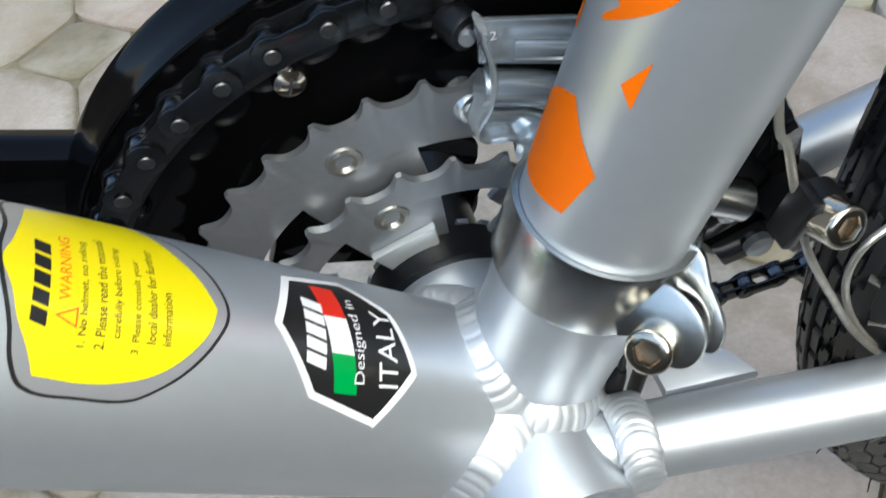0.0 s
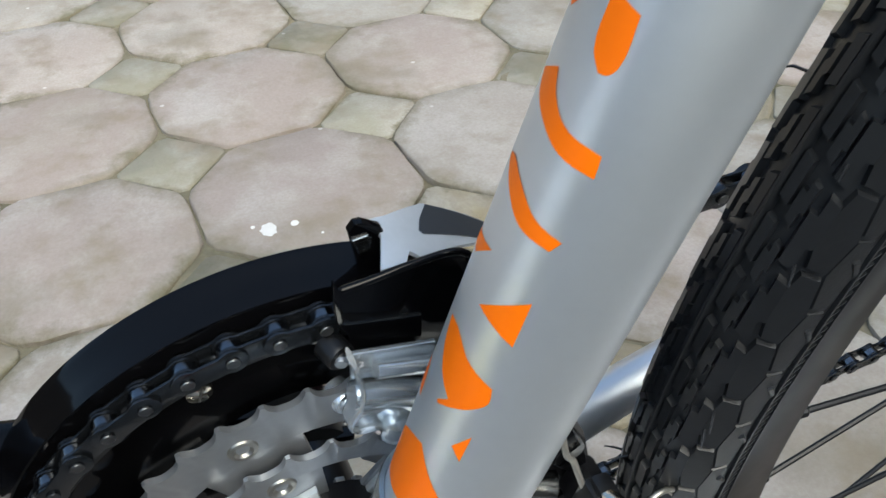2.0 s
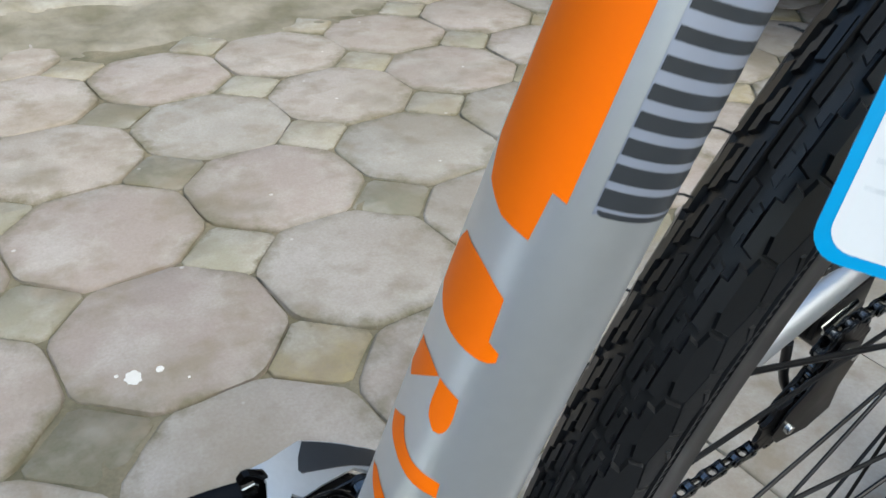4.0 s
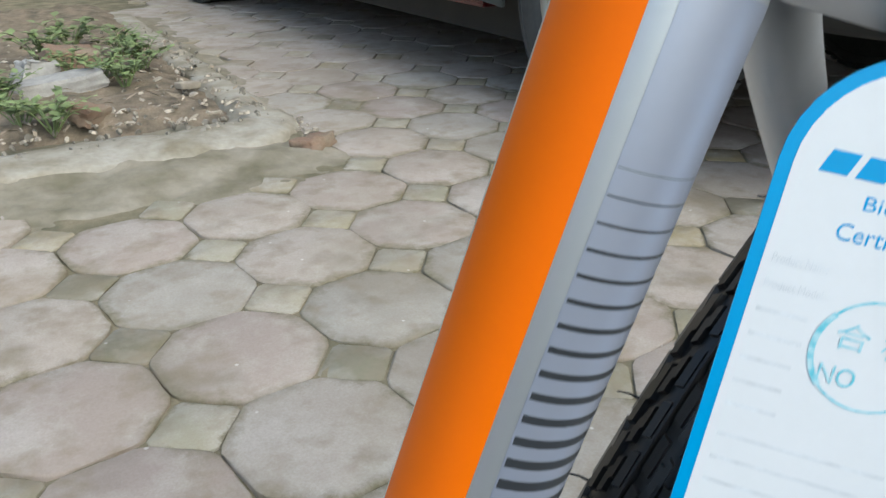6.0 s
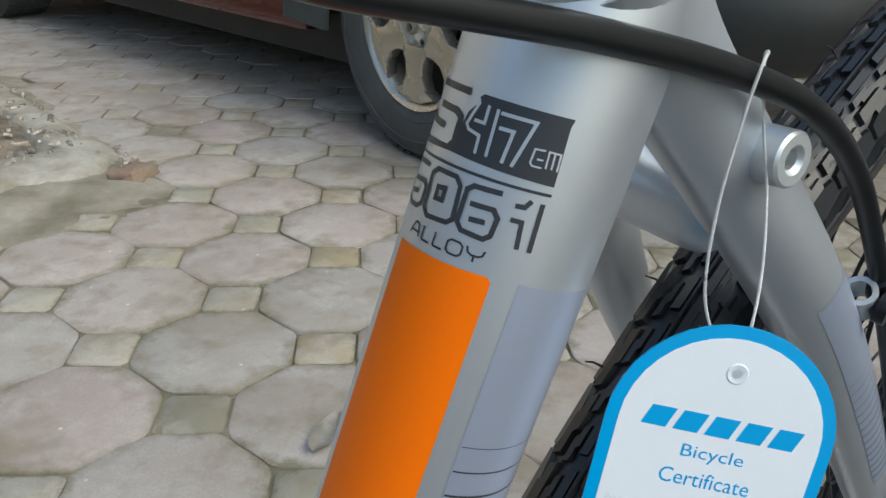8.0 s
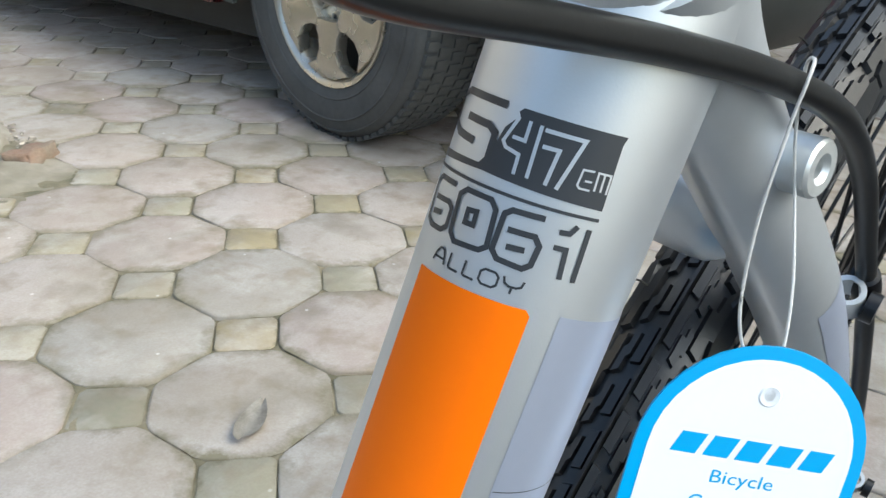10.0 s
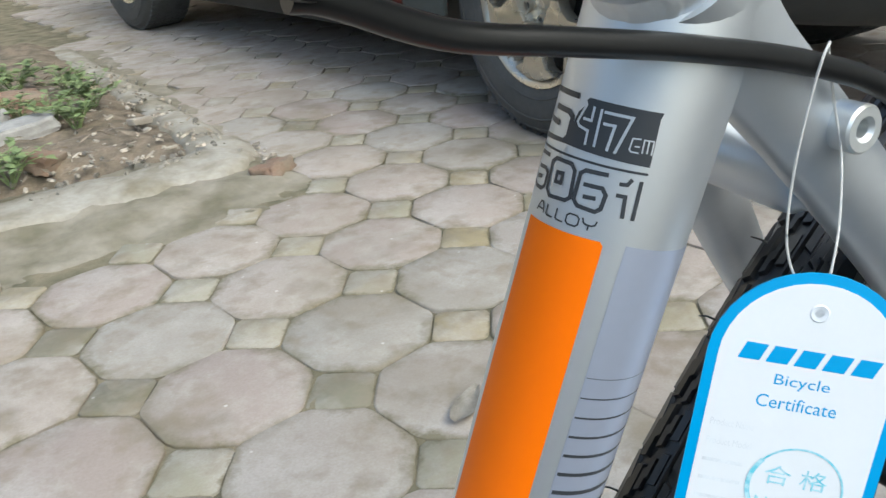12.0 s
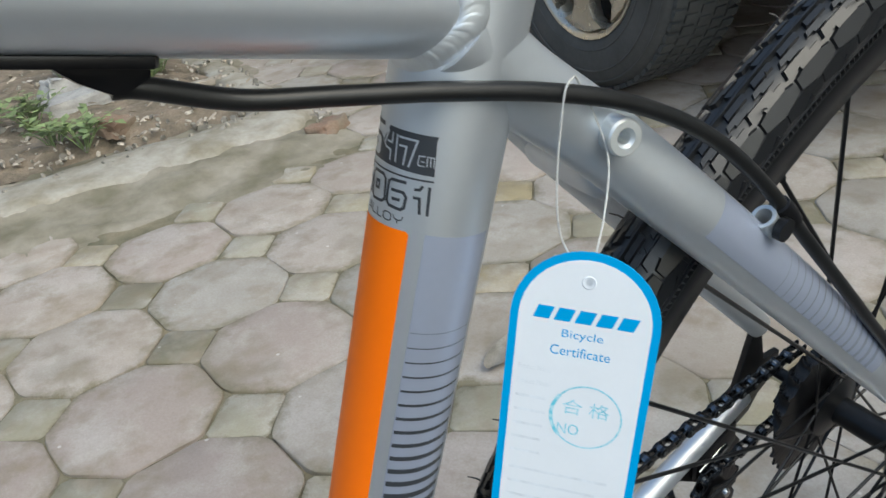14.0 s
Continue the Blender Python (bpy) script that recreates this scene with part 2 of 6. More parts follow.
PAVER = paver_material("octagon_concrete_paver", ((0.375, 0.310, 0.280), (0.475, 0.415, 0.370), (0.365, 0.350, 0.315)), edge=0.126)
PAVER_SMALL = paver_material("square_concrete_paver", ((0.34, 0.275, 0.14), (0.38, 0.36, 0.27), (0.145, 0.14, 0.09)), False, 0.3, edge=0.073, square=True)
PAVER_FAR = paver_material("far_concrete_paver", ((0.38, 0.33, 0.295), (0.44, 0.39, 0.35), (0.36, 0.335, 0.30)), True)
PAVER_SMALL_FAR = paver_material("far_square_paver", ((0.32, 0.27, 0.16), (0.45, 0.42, 0.34), (0.22, 0.20, 0.15)), True, 0.3)


# ---- mesh helpers ----
def part(name, bm, mat, parent=None, label="", sharp=38):
    """Links a bmesh as one mesh object under parent."""
    me = bpy.data.meshes.new(name)
    bm.normal_update()
    bm.to_mesh(me)
    bm.free()
    me.materials.append(mat)
    me.shade_smooth()
    me.set_sharp_from_angle(angle=radians(sharp))
    ob = new(name, me)
    if parent:
        ob.parent = parent
    if label:
        ob["label"] = label
    return ob


def spline(pts, n=8):
    """Catmull-Rom through points (of any dimension), n steps a span."""
    p = [np.array(q, float) for q in pts]
    p = [2 * p[0] - p[1]] + p + [2 * p[-1] - p[-2]]
    out = []
    for i in range(1, len(p) - 2):
        a, b, c, d = p[i - 1 : i + 3]
        for k in range(n):
            t = k / n
            out.append(0.5 * (2 * b + (c - a) * t + (2 * a - 5 * b + 4 * c - d) * t * t + (3 * b - a - 3 * c + d) * t**3))
    out.append(p[-2])
    return out


def tube(bm, pts, radii, seg=20, side=(0, 1, 0), caps=True):
    """Sweeps an ellipse along pts. radii: a number, or one a point, or pairs (across, along side)."""
    pts = [Vector(p[:3]) for p in pts]
    if not hasattr(radii, "__len__"):
        radii = [radii] * len(pts)
    rings = []
    for i, p in enumerate(pts):
        t = (pts[min(i + 1, len(pts) - 1)] - pts[max(i - 1, 0)]).normalized()
        s = Vector(side) - t * t.dot(Vector(side))
        if s.length < 0.2:
            s = Vector((0, 0, 1)) - t * t.z
        s.normalize()
        u = t.cross(s)
        r = radii[i]
        a, b = (r, r) if not hasattr(r, "__len__") else r
        rings.append([bm.verts.new(p + u * (a * math.cos(w)) + s * (b * math.sin(w))) for w in (2 * math.pi * k / seg for k in range(seg))])
    for q, r in zip(rings, rings[1:]):
        for k in range(seg):
            bm.faces.new((q[k], q[(k + 1) % seg], r[(k + 1) % seg], r[k]))
    if caps:
        bm.faces.new(rings[0][::-1])
        bm.faces.new(rings[-1])
    bmesh.ops.recalc_face_normals(bm, faces=bm.faces)
    return bm


def lathe(bm, profile, origin, axis, seg=32, closed=False, caps=True):
    """Turns a profile of (radius, height) round an axis."""
    o, z = Vector(origin), Vector(axis).normalized()
    x = z.orthogonal().normalized()
    y = z.cross(x)
    rows = []
    for k in range(seg):
        w = 2 * math.pi * k / seg
        d = x * math.cos(w) + y * math.sin(w)
        rows.append([bm.verts.new(o + d * r + z * h) for r, h in profile])
    n = len(profile)
    for k in range(seg):
        q, r = rows[k], rows[(k + 1) % seg]
        for i in range(n if closed else n - 1):
            j = (i + 1) % n
            bm.faces.new((q[i], r[i], r[j], q[j]))
    if not closed and caps:
        for end, rev in ((0, False), (n - 1, True)):
            if profile[end][0] > 1e-6:
                f = [r[end] for r in rows]
                bm.faces.new(f[::-1] if not rev else f)
    bmesh.ops.remove_doubles(bm, verts=bm.verts, dist=1e-7)
    bmesh.ops.recalc_face_normals(bm, faces=bm.faces)
    return bm


def prism(bm, outline, origin, ex, ey, thick, bevel=0.0):
    """A plate: an outline of (x, y) in the frame ex, ey, made thick along ex x ey."""
    o, ex, ey = Vector(origin), Vector(ex).normalized(), Vector(ey).normalized()
    ez = ex.cross(ey)
    lo = [bm.verts.new(o + ex * x + ey * y) for x, y in outline]
    hi = [bm.verts.new(v.co + ez * thick) for v in lo]
    fs = [bm.faces.new(lo[::-1]), bm.faces.new(hi)]
    n = len(lo)
    fs += [bm.faces.new((lo[i], lo[(i + 1) % n], hi[(i + 1) % n], hi[i])) for i in range(n)]
    bmesh.ops.recalc_face_normals(bm, faces=fs)
    if bevel:
        es = {e for f in fs[:2] for e in f.edges}
        bmesh.ops.bevel(bm, geom=list(es), offset=bevel, segments=2, affect="EDGES", profile=0.6)
    return bm


def box(bm, size, origin=(0, 0, 0), m=None, bevel=0.0):
    """A box of that size centred on origin, turned by m, with rounded edges."""
    got = bmesh.ops.create_cube(bm, size=1)
    mat = Matrix.Translation(origin) @ (m.to_4x4() if m else Matrix()) @ Matrix.Diagonal((*size, 1))
    bmesh.ops.transform(bm, matrix=mat, verts=got["verts"])
    if bevel:
        es = {e for v in got["verts"] for e in v.link_edges}
        bmesh.ops.bevel(bm, geom=list(es), offset=bevel, segments=2, affect="EDGES", profile=0.6)
    return bm


def bolt(parent, head_at, axis, r=0.0055, h=0.006, mat=BRASSY, name="bolt", label="", socket=0.64):
    """A round-headed bolt with a hexagonal socket, its floor coloured dark for the shade inside."""
    z = Vector(axis).normalized()
    x = z.orthogonal().normalized()
    y = z.cross(x)
    n = 36
    rings = [[(r * socket * 0.93, -h * 0.5)] * n, [(r * socket * 0.93, -0.0003)] * n, [(r * socket, 0.0)] * n]
    rings = [[(q * (math.cos(math.pi / 6) / math.cos((2 * math.pi * k / n) % (math.pi / 3) - math.pi / 6)) * 1.06, d) for k, (q, d) in enumerate(row)] for row in rings]
    rings += [[(r * f, -r * d)] * n for f, d in ((0.80, 0.0), (0.90, 0.05), (0.97, 0.14), (1.0, 0.28), (1.0, h / r))]
    bm = bmesh.new()
    verts = [[bm.verts.new(Vector(head_at) + (x * math.cos(2 * math.pi * k / n) + y * math.sin(2 * math.pi * k / n)) * q + z * d) for k, (q, d) in enumerate(row)] for row in rings]
    for lo, hi in zip(verts, verts[1:]):
        for k in range(n):
            bm.faces.new((lo[k], hi[k], hi[(k + 1) % n], lo[(k + 1) % n]))
    bm.faces.new(verts[-1][::-1])
    bmesh.ops.recalc_face_normals(bm, faces=bm.faces)
    head = part(name, bm, mat, parent, label)
    bm = bmesh.new()
    hexes(bm, Vector(head_at) - z * h * 0.5, z, r * socket * 1.02, h * 0.12)
    part("hex_socket", bm, SOCKET_SHADE, head)
    return head


def hexes(bm, origin, axis, r, depth):
    z = Vector(axis).normalized()
    x = z.orthogonal().normalized()
    prism(bm, [(r * math.cos(a), r * math.sin(a)) for a in (math.pi / 3 * k for k in range(6))], origin, x, z.cross(x), depth)
    return bm


def words(body, width=None, height=None, shear=0.0):
    """Text in the built-in font as a flat bmesh, its lower left corner at 0, 0, scaled to width and height."""
    cu = bpy.data.curves.new("words", "FONT")
    cu.body, cu.size, cu.shear, cu.resolution_u = body, 1.0, shear, 3
    tmp = bpy.data.objects.new("words", cu)
    me = bpy.data.meshes.new_from_object(tmp)
    bm = bmesh.new()
    bm.from_mesh(me)
    bpy.data.objects.remove(tmp)
    bpy.data.curves.remove(cu)
    bpy.data.meshes.remove(me)
    xs, ys = [v.co.x for v in bm.verts], [v.co.y for v in bm.verts]
    sx = (width or (max(xs) - min(xs)) * height / (max(ys) - min(ys))) / (max(xs) - min(xs))
    sy = (height / (max(ys) - min(ys))) if height else sx
    x0, y0 = min(xs), min(ys)
    for v in bm.verts:
        v.co = ((v.co.x - x0) * sx, (v.co.y - y0) * sy, 0)
    return bm


def flat(outline):
    bm = bmesh.new()
    bm.faces.new([bm.verts.new((x, y, 0)) for x, y in outline])
    bmesh.ops.triangulate(bm, faces=bm.faces)
    return bm


def strokes(lines, width):
    """Flat pen strokes: each line of points gets mitred edges of that width."""
    bm = bmesh.new()
    for pts in lines:
        closed = pts[0] == pts[-1]
        p = [Vector((*q, 0)) for q in (pts[:-1] if closed else pts)]
        n = len(p)
        left, right = [], []
        for i in range(n):
            a = p[i - 1] if (i or closed) else None
            b = p[(i + 1) % n] if (i < n - 1 or closed) else None
            d0 = (p[i] - a).normalized() if a else (b - p[i]).normalized()
            d1 = (b - p[i]).normalized() if b else d0
            t = (d0 + d1).normalized()
            nn = Vector((-t.y, t.x, 0)) * (width / 2 / max(0.4, t.dot(d0)))
            left.append(bm.verts.new(p[i] + nn))
            right.append(bm.verts.new(p[i] - nn))
        for i in range(n if closed else n - 1):
            j = (i + 1) % n
            bm.faces.new((left[i], right[i], right[j], left[j]))
    return bm


def wrap(bm, start, axis, radius, lift, step=5.0, place=None):
    """Bends a flat bmesh, whose x is an angle's arc and whose y runs along the axis, on to a tube. x = 0 looks to -y of the frame."""
    a, d = Vector(start), Vector(axis).normalized()
    u = Vector((0, -1, 0))
    v = d.cross(u)
    xs = [q.co.x for q in bm.verts]
    k = math.ceil(min(xs) / radius / radians(step))
    while k * radians(step) * radius < max(xs):
        bmesh.ops.bisect_plane(bm, geom=bm.verts[:] + bm.edges[:] + bm.faces[:], plane_co=(k * radians(step) * radius, 0, 0), plane_no=(1, 0, 0), dist=1e-7)
        k += 1
    for q in bm.verts:
        w = q.co.x / radius
        q.co = a + d * q.co.y + (u * math.cos(w) + v * math.sin(w)) * (radius + lift)
    bmesh.ops.recalc_face_normals(bm, faces=bm.faces)
    for f in bm.faces:
        c = f.calc_center_median()
        if f.normal.dot(c - a - d * (c - a).dot(d)) < 0:
            f.normal_flip()
    return bm


def moved(bm, x=0, y=0, turn=0.0):
    bmesh.ops.transform(bm, matrix=Matrix.Translation((x, y, 0)) @ Matrix.Rotation(turn, 4, "Z"), verts=bm.verts)
    return bm


def bead(curve, size, normals, high=0.42, pitch=0.38, depth=0.72):
    """A weld round a closed curve: one skin of overlapping crescent ripples."""
    pts = [Vector(p) for p in curve]
    run = [0.0]
    for a, b in zip(pts, pts[1:]):
        run.append(run[-1] + (b - a).length)
    n = max(6, int(run[-1] / (size * pitch)))
    rng = random.Random(n)
    wide = [1.0 + 0.14 * rng.random() for _ in range(n)]
    tall = [1.0 + 0.12 * rng.random() for _ in range(n)]

    def at(q):
        q %= run[-1]
        i = min(max(j for j in range(len(run)) if run[j] <= q), len(pts) - 2)
        return pts[i].lerp(pts[i + 1], (q - run[i]) / max(1e-9, run[i + 1] - run[i]))

    bm = bmesh.new()
    rings = []
    for k in range(n):
        for f, drop in ((0.0, 0.085), (0.16, 0.015), (0.40, 0.0), (0.66, 0.02), (0.90, 0.06)):
            q = run[-1] * (k + f) / n
            p, t = at(q), (at(q + size * 0.2) - at(q - size * 0.2)).normalized()
            o = Vector(normals(p))
            o = (o - t * o.dot(t)).normalized()
            w = t.cross(o)
            row = []
            for j in range(13):
                z = radians(-96 + 192 * j / 12)
                side, up = math.sin(z), math.cos(z)
                row.append(bm.verts.new(p + w * (size * wide[k] * (1 - 0.25 * drop) * side) + o * (size * high * tall[k] * (up * (1 - drop * depth) + 0.10)) - t * (size * 0.62 * side * side)))
            rings.append(row)
    for a, b in zip(rings, rings[1:] + rings[:1]):
        for j in range(12):
            bm.faces.new((a[j], b[j], b[j + 1], a[j + 1]))
    bmesh.ops.recalc_face_normals(bm, faces=bm.faces)
    return bm


def radial(a, d):
    """Outward direction from an axis."""
    a, d = Vector(a), Vector(d).normalized()
    return lambda p: (p - a - d * (p - a).dot(d)).normalized()


def both(f, g):
    return lambda p: f(p) + g(p)


def meet(a1, d1, r1, a2, d2, r2, n=64, far=True):
    """The curve in which tube 1 enters tube 2."""
    a1, d1, a2, d2 = Vector(a1), Vector(d1).normalized(), Vector(a2), Vector(d2).normalized()
    x = d1.orthogonal().normalized()
    y = d1.cross(x)
    out = []
    for k in range(n + 1):
        w = 2 * math.pi * k / n
        p = a1 + (x * math.cos(w) + y * math.sin(w)) * r1
        q = p - a2
        q -= d2 * q.dot(d2)
        g = d1 - d2 * d1.dot(d2)
        aa, bb, cc = g.dot(g), 2 * q.dot(g), q.dot(q) - r2 * r2
        disc = max(0.0, bb * bb - 4 * aa * cc)
        out.append(p + d1 * ((-bb + (1 if far else -1) * math.sqrt(disc)) / (2 * aa)))
    return out


# ---- ground ----
bm = bmesh.new()
box(bm, (300, 300, 0.4), (0, 0, -0.213))
ground = tagged(part("ground", bm, JOINT), "brown mossy sand bed under the paving", "ground", kind="structure")

# ---- the bicycle ----
bicycle = new("bicycle")
bicycle.matrix_world = BIKE
tagged(bicycle, "new silver bicycle with orange decals, leaning on stone paving", "bicycle")

# frame tubes: start, direction, radius
SEAT_A, SEAT_D, SEAT_R = Vector((-0.0416, 0, 0.3025)), Vector((0.2650, 0, 0.9643)), 0.01745
DOWN_A, DOWN_D, DOWN_R = Vector((-0.0507, 0, 0.2851)), Vector((-0.7194, 0, 0.6946)), 0.0235
TOP_A, TOP_D, TOP_R = Vector((0.0697, 0, 0.7233)), Vector((-0.9621, 0, 0.2728)), 0.0145
BB = Vector((-0.0526, 0, 0.2934))
AXLE = Vector((0.3946, -0.006, 0.359))


def straight(name, a, d, r, s0, s1, label="", seg=72, wall=0.0022):
    """A round tube with wall thickness, open at its far end."""
    bm = bmesh.new()
    lathe(bm, [(r, s0), (r, s1), (r - wall, s1), (r - wall, s0)], a, d, seg, closed=True)
    return part(name, bm, SILVER, bicycle, label)


seat_tube = straight("seat_tube", SEAT_A, SEAT_D, SEAT_R, -0.010, 0.500, "satin silver seat tube")
down_tube = straight("down_tube", DOWN_A, DOWN_D, DOWN_R, 0.000, 0.52, "thick satin silver down tube")
top_tube = straight("top_tube", TOP_A, TOP_D, TOP_R, 0.0060, 0.52, "satin silver top tube")
bm = bmesh.new()
SHELL_C, SHELL_D, SHELL_R = Vector((-0.0495, 0, 0.2912)), Vector((-0.070, 0.9965, 0.045)), 0.0198
lathe(bm, [(SHELL_R - 0.0005, -0.036), (SHELL_R, -0.034), (SHELL_R, 0.034), (SHELL_R - 0.0008, 0.036), (0.0172, 0.036), (0.0172, -0.036)], SHELL_C, SHELL_D, 56, closed=True)
shell = part("bottom_bracket_shell", bm, SILVER, bicycle)
bm = bmesh.new()
cup = [(0.0200, 0.0285), (0.0213, 0.0290), (0.0216, 0.0385), (0.0190, 0.0390), (0.0150, 0.0375), (0.0118, 0.0375), (0.0116, 0.036)]
lathe(bm, cup, BB, (0, 1, 0), 40)
part("bearing_cup", bm, BLACK_METAL, shell)
bm = bmesh.new()
for k in range(20):
    w = 2 * math.pi * k / 20
    box(bm, (0.0022, 0.0016, 0.0032), BB + Vector((0.0208 * math.cos(w), 0.0392, 0.0208 * math.sin(w))), Matrix.Rotation(-w, 3, "Y"), 0.0003)
part("cup_notch_ring", bm, STEEL, shell)
bm = bmesh.new()
lathe(bm, [(0.0085, -0.02), (0.0085, 0.062)], BB, (0, 1, 0), 28)
part("crank_axle", bm, STEEL, bicycle)


def stay(name, pts, sgn, label=""):
    """A tapering oval stay; points hold x, lateral, height, half height, half width."""
    p = spline([(x, y * sgn, z, a, b) for x, y, z, a, b in pts], 8)
    bm = bmesh.new()
    tube(bm, [q[:3] for q in p], [(q[3], q[4]) for q in p], 32)
    return part(name, bm, SILVER, bicycle, label)


SEAT_STAY = [(0.0650, -0.0085, 0.7190, 0.0118, 0.0082), (0.0830, -0.0108, 0.7000, 0.0117, 0.0084), (0.1070, -0.0165, 0.6785, 0.0117, 0.0092), (0.1480, -0.0310, 0.6370, 0.0118, 0.0098),
             (0.2050, -0.0420, 0.5800, 0.0120, 0.0092), (0.2760, -0.0520, 0.5080, 0.0112, 0.0088), (0.3660, -0.0660, 0.4150, 0.0090, 0.0070)]
CHAIN_STAY = [(-0.036, -0.0220, 0.2960, 0.0100, 0.0090), (-0.010, -0.0270, 0.2985, 0.0098, 0.0090), (0.060, -0.0380, 0.3065, 0.0094, 0.0088), (0.200, -0.0530, 0.3200, 0.0090, 0.0085), (0.3660, -0.0670, 0.3480, 0.0080, 0.0070)]
left_stay = stay("seat_stay", SEAT_STAY, 1, "satin silver seat stay with pale blue stripes")
stay("seat_stay", SEAT_STAY, -1)
stay("chain_stay", CHAIN_STAY, 1)
stay("chain_stay", CHAIN_STAY, -1)
for sgn in (-1, 1):
    bm = bmesh.new()
    prism(bm, [(0.353, 0.342), (0.366, 0.409), (0.375, 0.404), (0.386, 0.371), (0.405, 0.369), (0.407, 0.349), (0.389, 0.337)], (0, sgn * 0.070 - 0.0025, 0), (1, 0, 0), (0, 0, 1), -0.005, 0.0006)
    part("dropout", bm, SILVER if sgn < 0 else BLACK_METAL, bicycle)
bm = bmesh.new()
p = [(0.1175, -0.0185 * k / 5, 0.6628) for k in range(-5, 6)]
tube(bm, p, [0.0106 - 0.0030 * (abs(k) / 5) ** 8 for k in range(-5, 6)], 32, side=(0, 0, 1))
bridge = part("stay_bridge", bm, SILVER, bicycle)
# solid disc on the bridge, coloured as the shade in a bolt hole
bm = bmesh.new()
lathe(bm, [(0.0001, 0.0), (0.0032, 0.0), (0.0036, -0.0012)], (0.1222, 0.0, 0.6533), (0.43, 0, -0.90), 20)
part("bolt_hole", bm, HOLE_SHADE, bridge)

# cast web between the seat tube and the tops of the stays
bm = bmesh.new()
prism(bm, [(0.0660, 0.7350), (0.0690, 0.7000), (0.0765, 0.6905), (0.0835, 0.6878), (0.0905, 0.6900), (0.0960, 0.7000), (0.0860, 0.7130), (0.0770, 0.7225)], (0, 0.0125, 0), (1, 0, 0), (0, 0, 1), 0.0250, 0.0035)
part("gusset", bm, SILVER, bicycle)

# welds
n_seat, n_down, n_top, n_shell = radial(SEAT_A, SEAT_D), radial(DOWN_A, DOWN_D), radial(TOP_A, TOP_D), radial(SHELL_C, SHELL_D)


def hoop(c, d, a, b, n=36):
    """An oval ring of half axes a (up) and b (across) round a direction."""
    c, d = Vector(c), Vector(d).normalized()
    s = (Vector((0, 1, 0)) - d * d.y).normalized()
    u = d.cross(s)
    return [c + u * a * math.cos(2 * math.pi * k / n) + s * b * math.sin(2 * math.pi * k / n) for k in range(n + 1)]


WELDS = [
    (meet(SEAT_A, SEAT_D, SEAT_R, DOWN_A, DOWN_D, DOWN_R), 0.0074, both(n_seat, n_down)),
    (meet(SEAT_A, SEAT_D, SEAT_R, SHELL_C, SHELL_D, SHELL_R), 0.0068, both(n_seat, n_shell)),
    (meet(TOP_A, TOP_D, TOP_R, SEAT_A, SEAT_D, SEAT_R), 0.0042, both(n_seat, n_top), 0.46, 0.52, 0.26),
    (meet(DOWN_A, DOWN_D, DOWN_R, SHELL_C, SHELL_D, SHELL_R), 0.0074, both(n_down, n_shell)),
]
for sgn in (1, -1):
    c0, d0 = (-0.0255, sgn * -0.0240, 0.2968), Vector((0.995, sgn * -0.07, 0.08))
    WELDS.append((hoop(c0, d0, 0.0104, 0.0095), 0.0046, radial(c0, d0)))
for curve, size, *way in WELDS:
    part("weld_bead", bead(curve, size, *way), WELD, bicycle, "", 70)
# web plate between the chain stays behind the shell
bm = bmesh.new()
prism(bm, [(-0.0142, -0.0175), (-0.0020, -0.0185), (0.0090, -0.0195), (0.0052, -0.0120), (-0.0020, -0.0060), (-0.0020, 0.0060), (0.0052, 0.0120), (0.0090, 0.0195), (-0.0020, 0.0185), (-0.0142, 0.0175)], (0.0, 0.0, 0.2985), (1, 0, 0), (0, 1, 0), 0.0045, 0.0015)
part("stay_web", bm, SILVER, bicycle)

# ---- decals of the seat tube: polygons of (degrees round the tube, metres up it) ----
RAD = SEAT_R * math.pi / 180


def seat_decal(name, bm, mat, label="", lift=0.00012):
    return part(name, wrap(bm, SEAT_A, SEAT_D, SEAT_R, lift), mat, seat_tube, label)


def rounded(pts, limit=46.0, n=5):
    """Rounds an outline through its points, but keeps corners sharper than the limit in degrees."""
    p = [Vector(q) for q in pts]
    m = len(p)
    ins, outs = [], []
    for i in range(m):
        a, b = p[i] - p[i - 1], p[(i + 1) % m] - p[i]
        t = (a.normalized() + b.normalized()).normalized()
        soft = a.angle(b) < radians(limit)
        ins.append((t if soft else a.normalized()) * a.length)
        outs.append((t if soft else b.normalized()) * b.length)
    line = []
    for i in range(m):
        j = (i + 1) % m
        for k in range(n):
            f = k / n
            line.append(tuple(p[i] * (2 * f**3 - 3 * f * f + 1) + outs[i] * (f**3 - 2 * f * f + f) + p[j] * (3 * f * f - 2 * f**3) + ins[j] * (f**3 - f * f)))
    return line


def arc_poly(pts):
    return flat([(a * RAD, s) for a, s in pts])


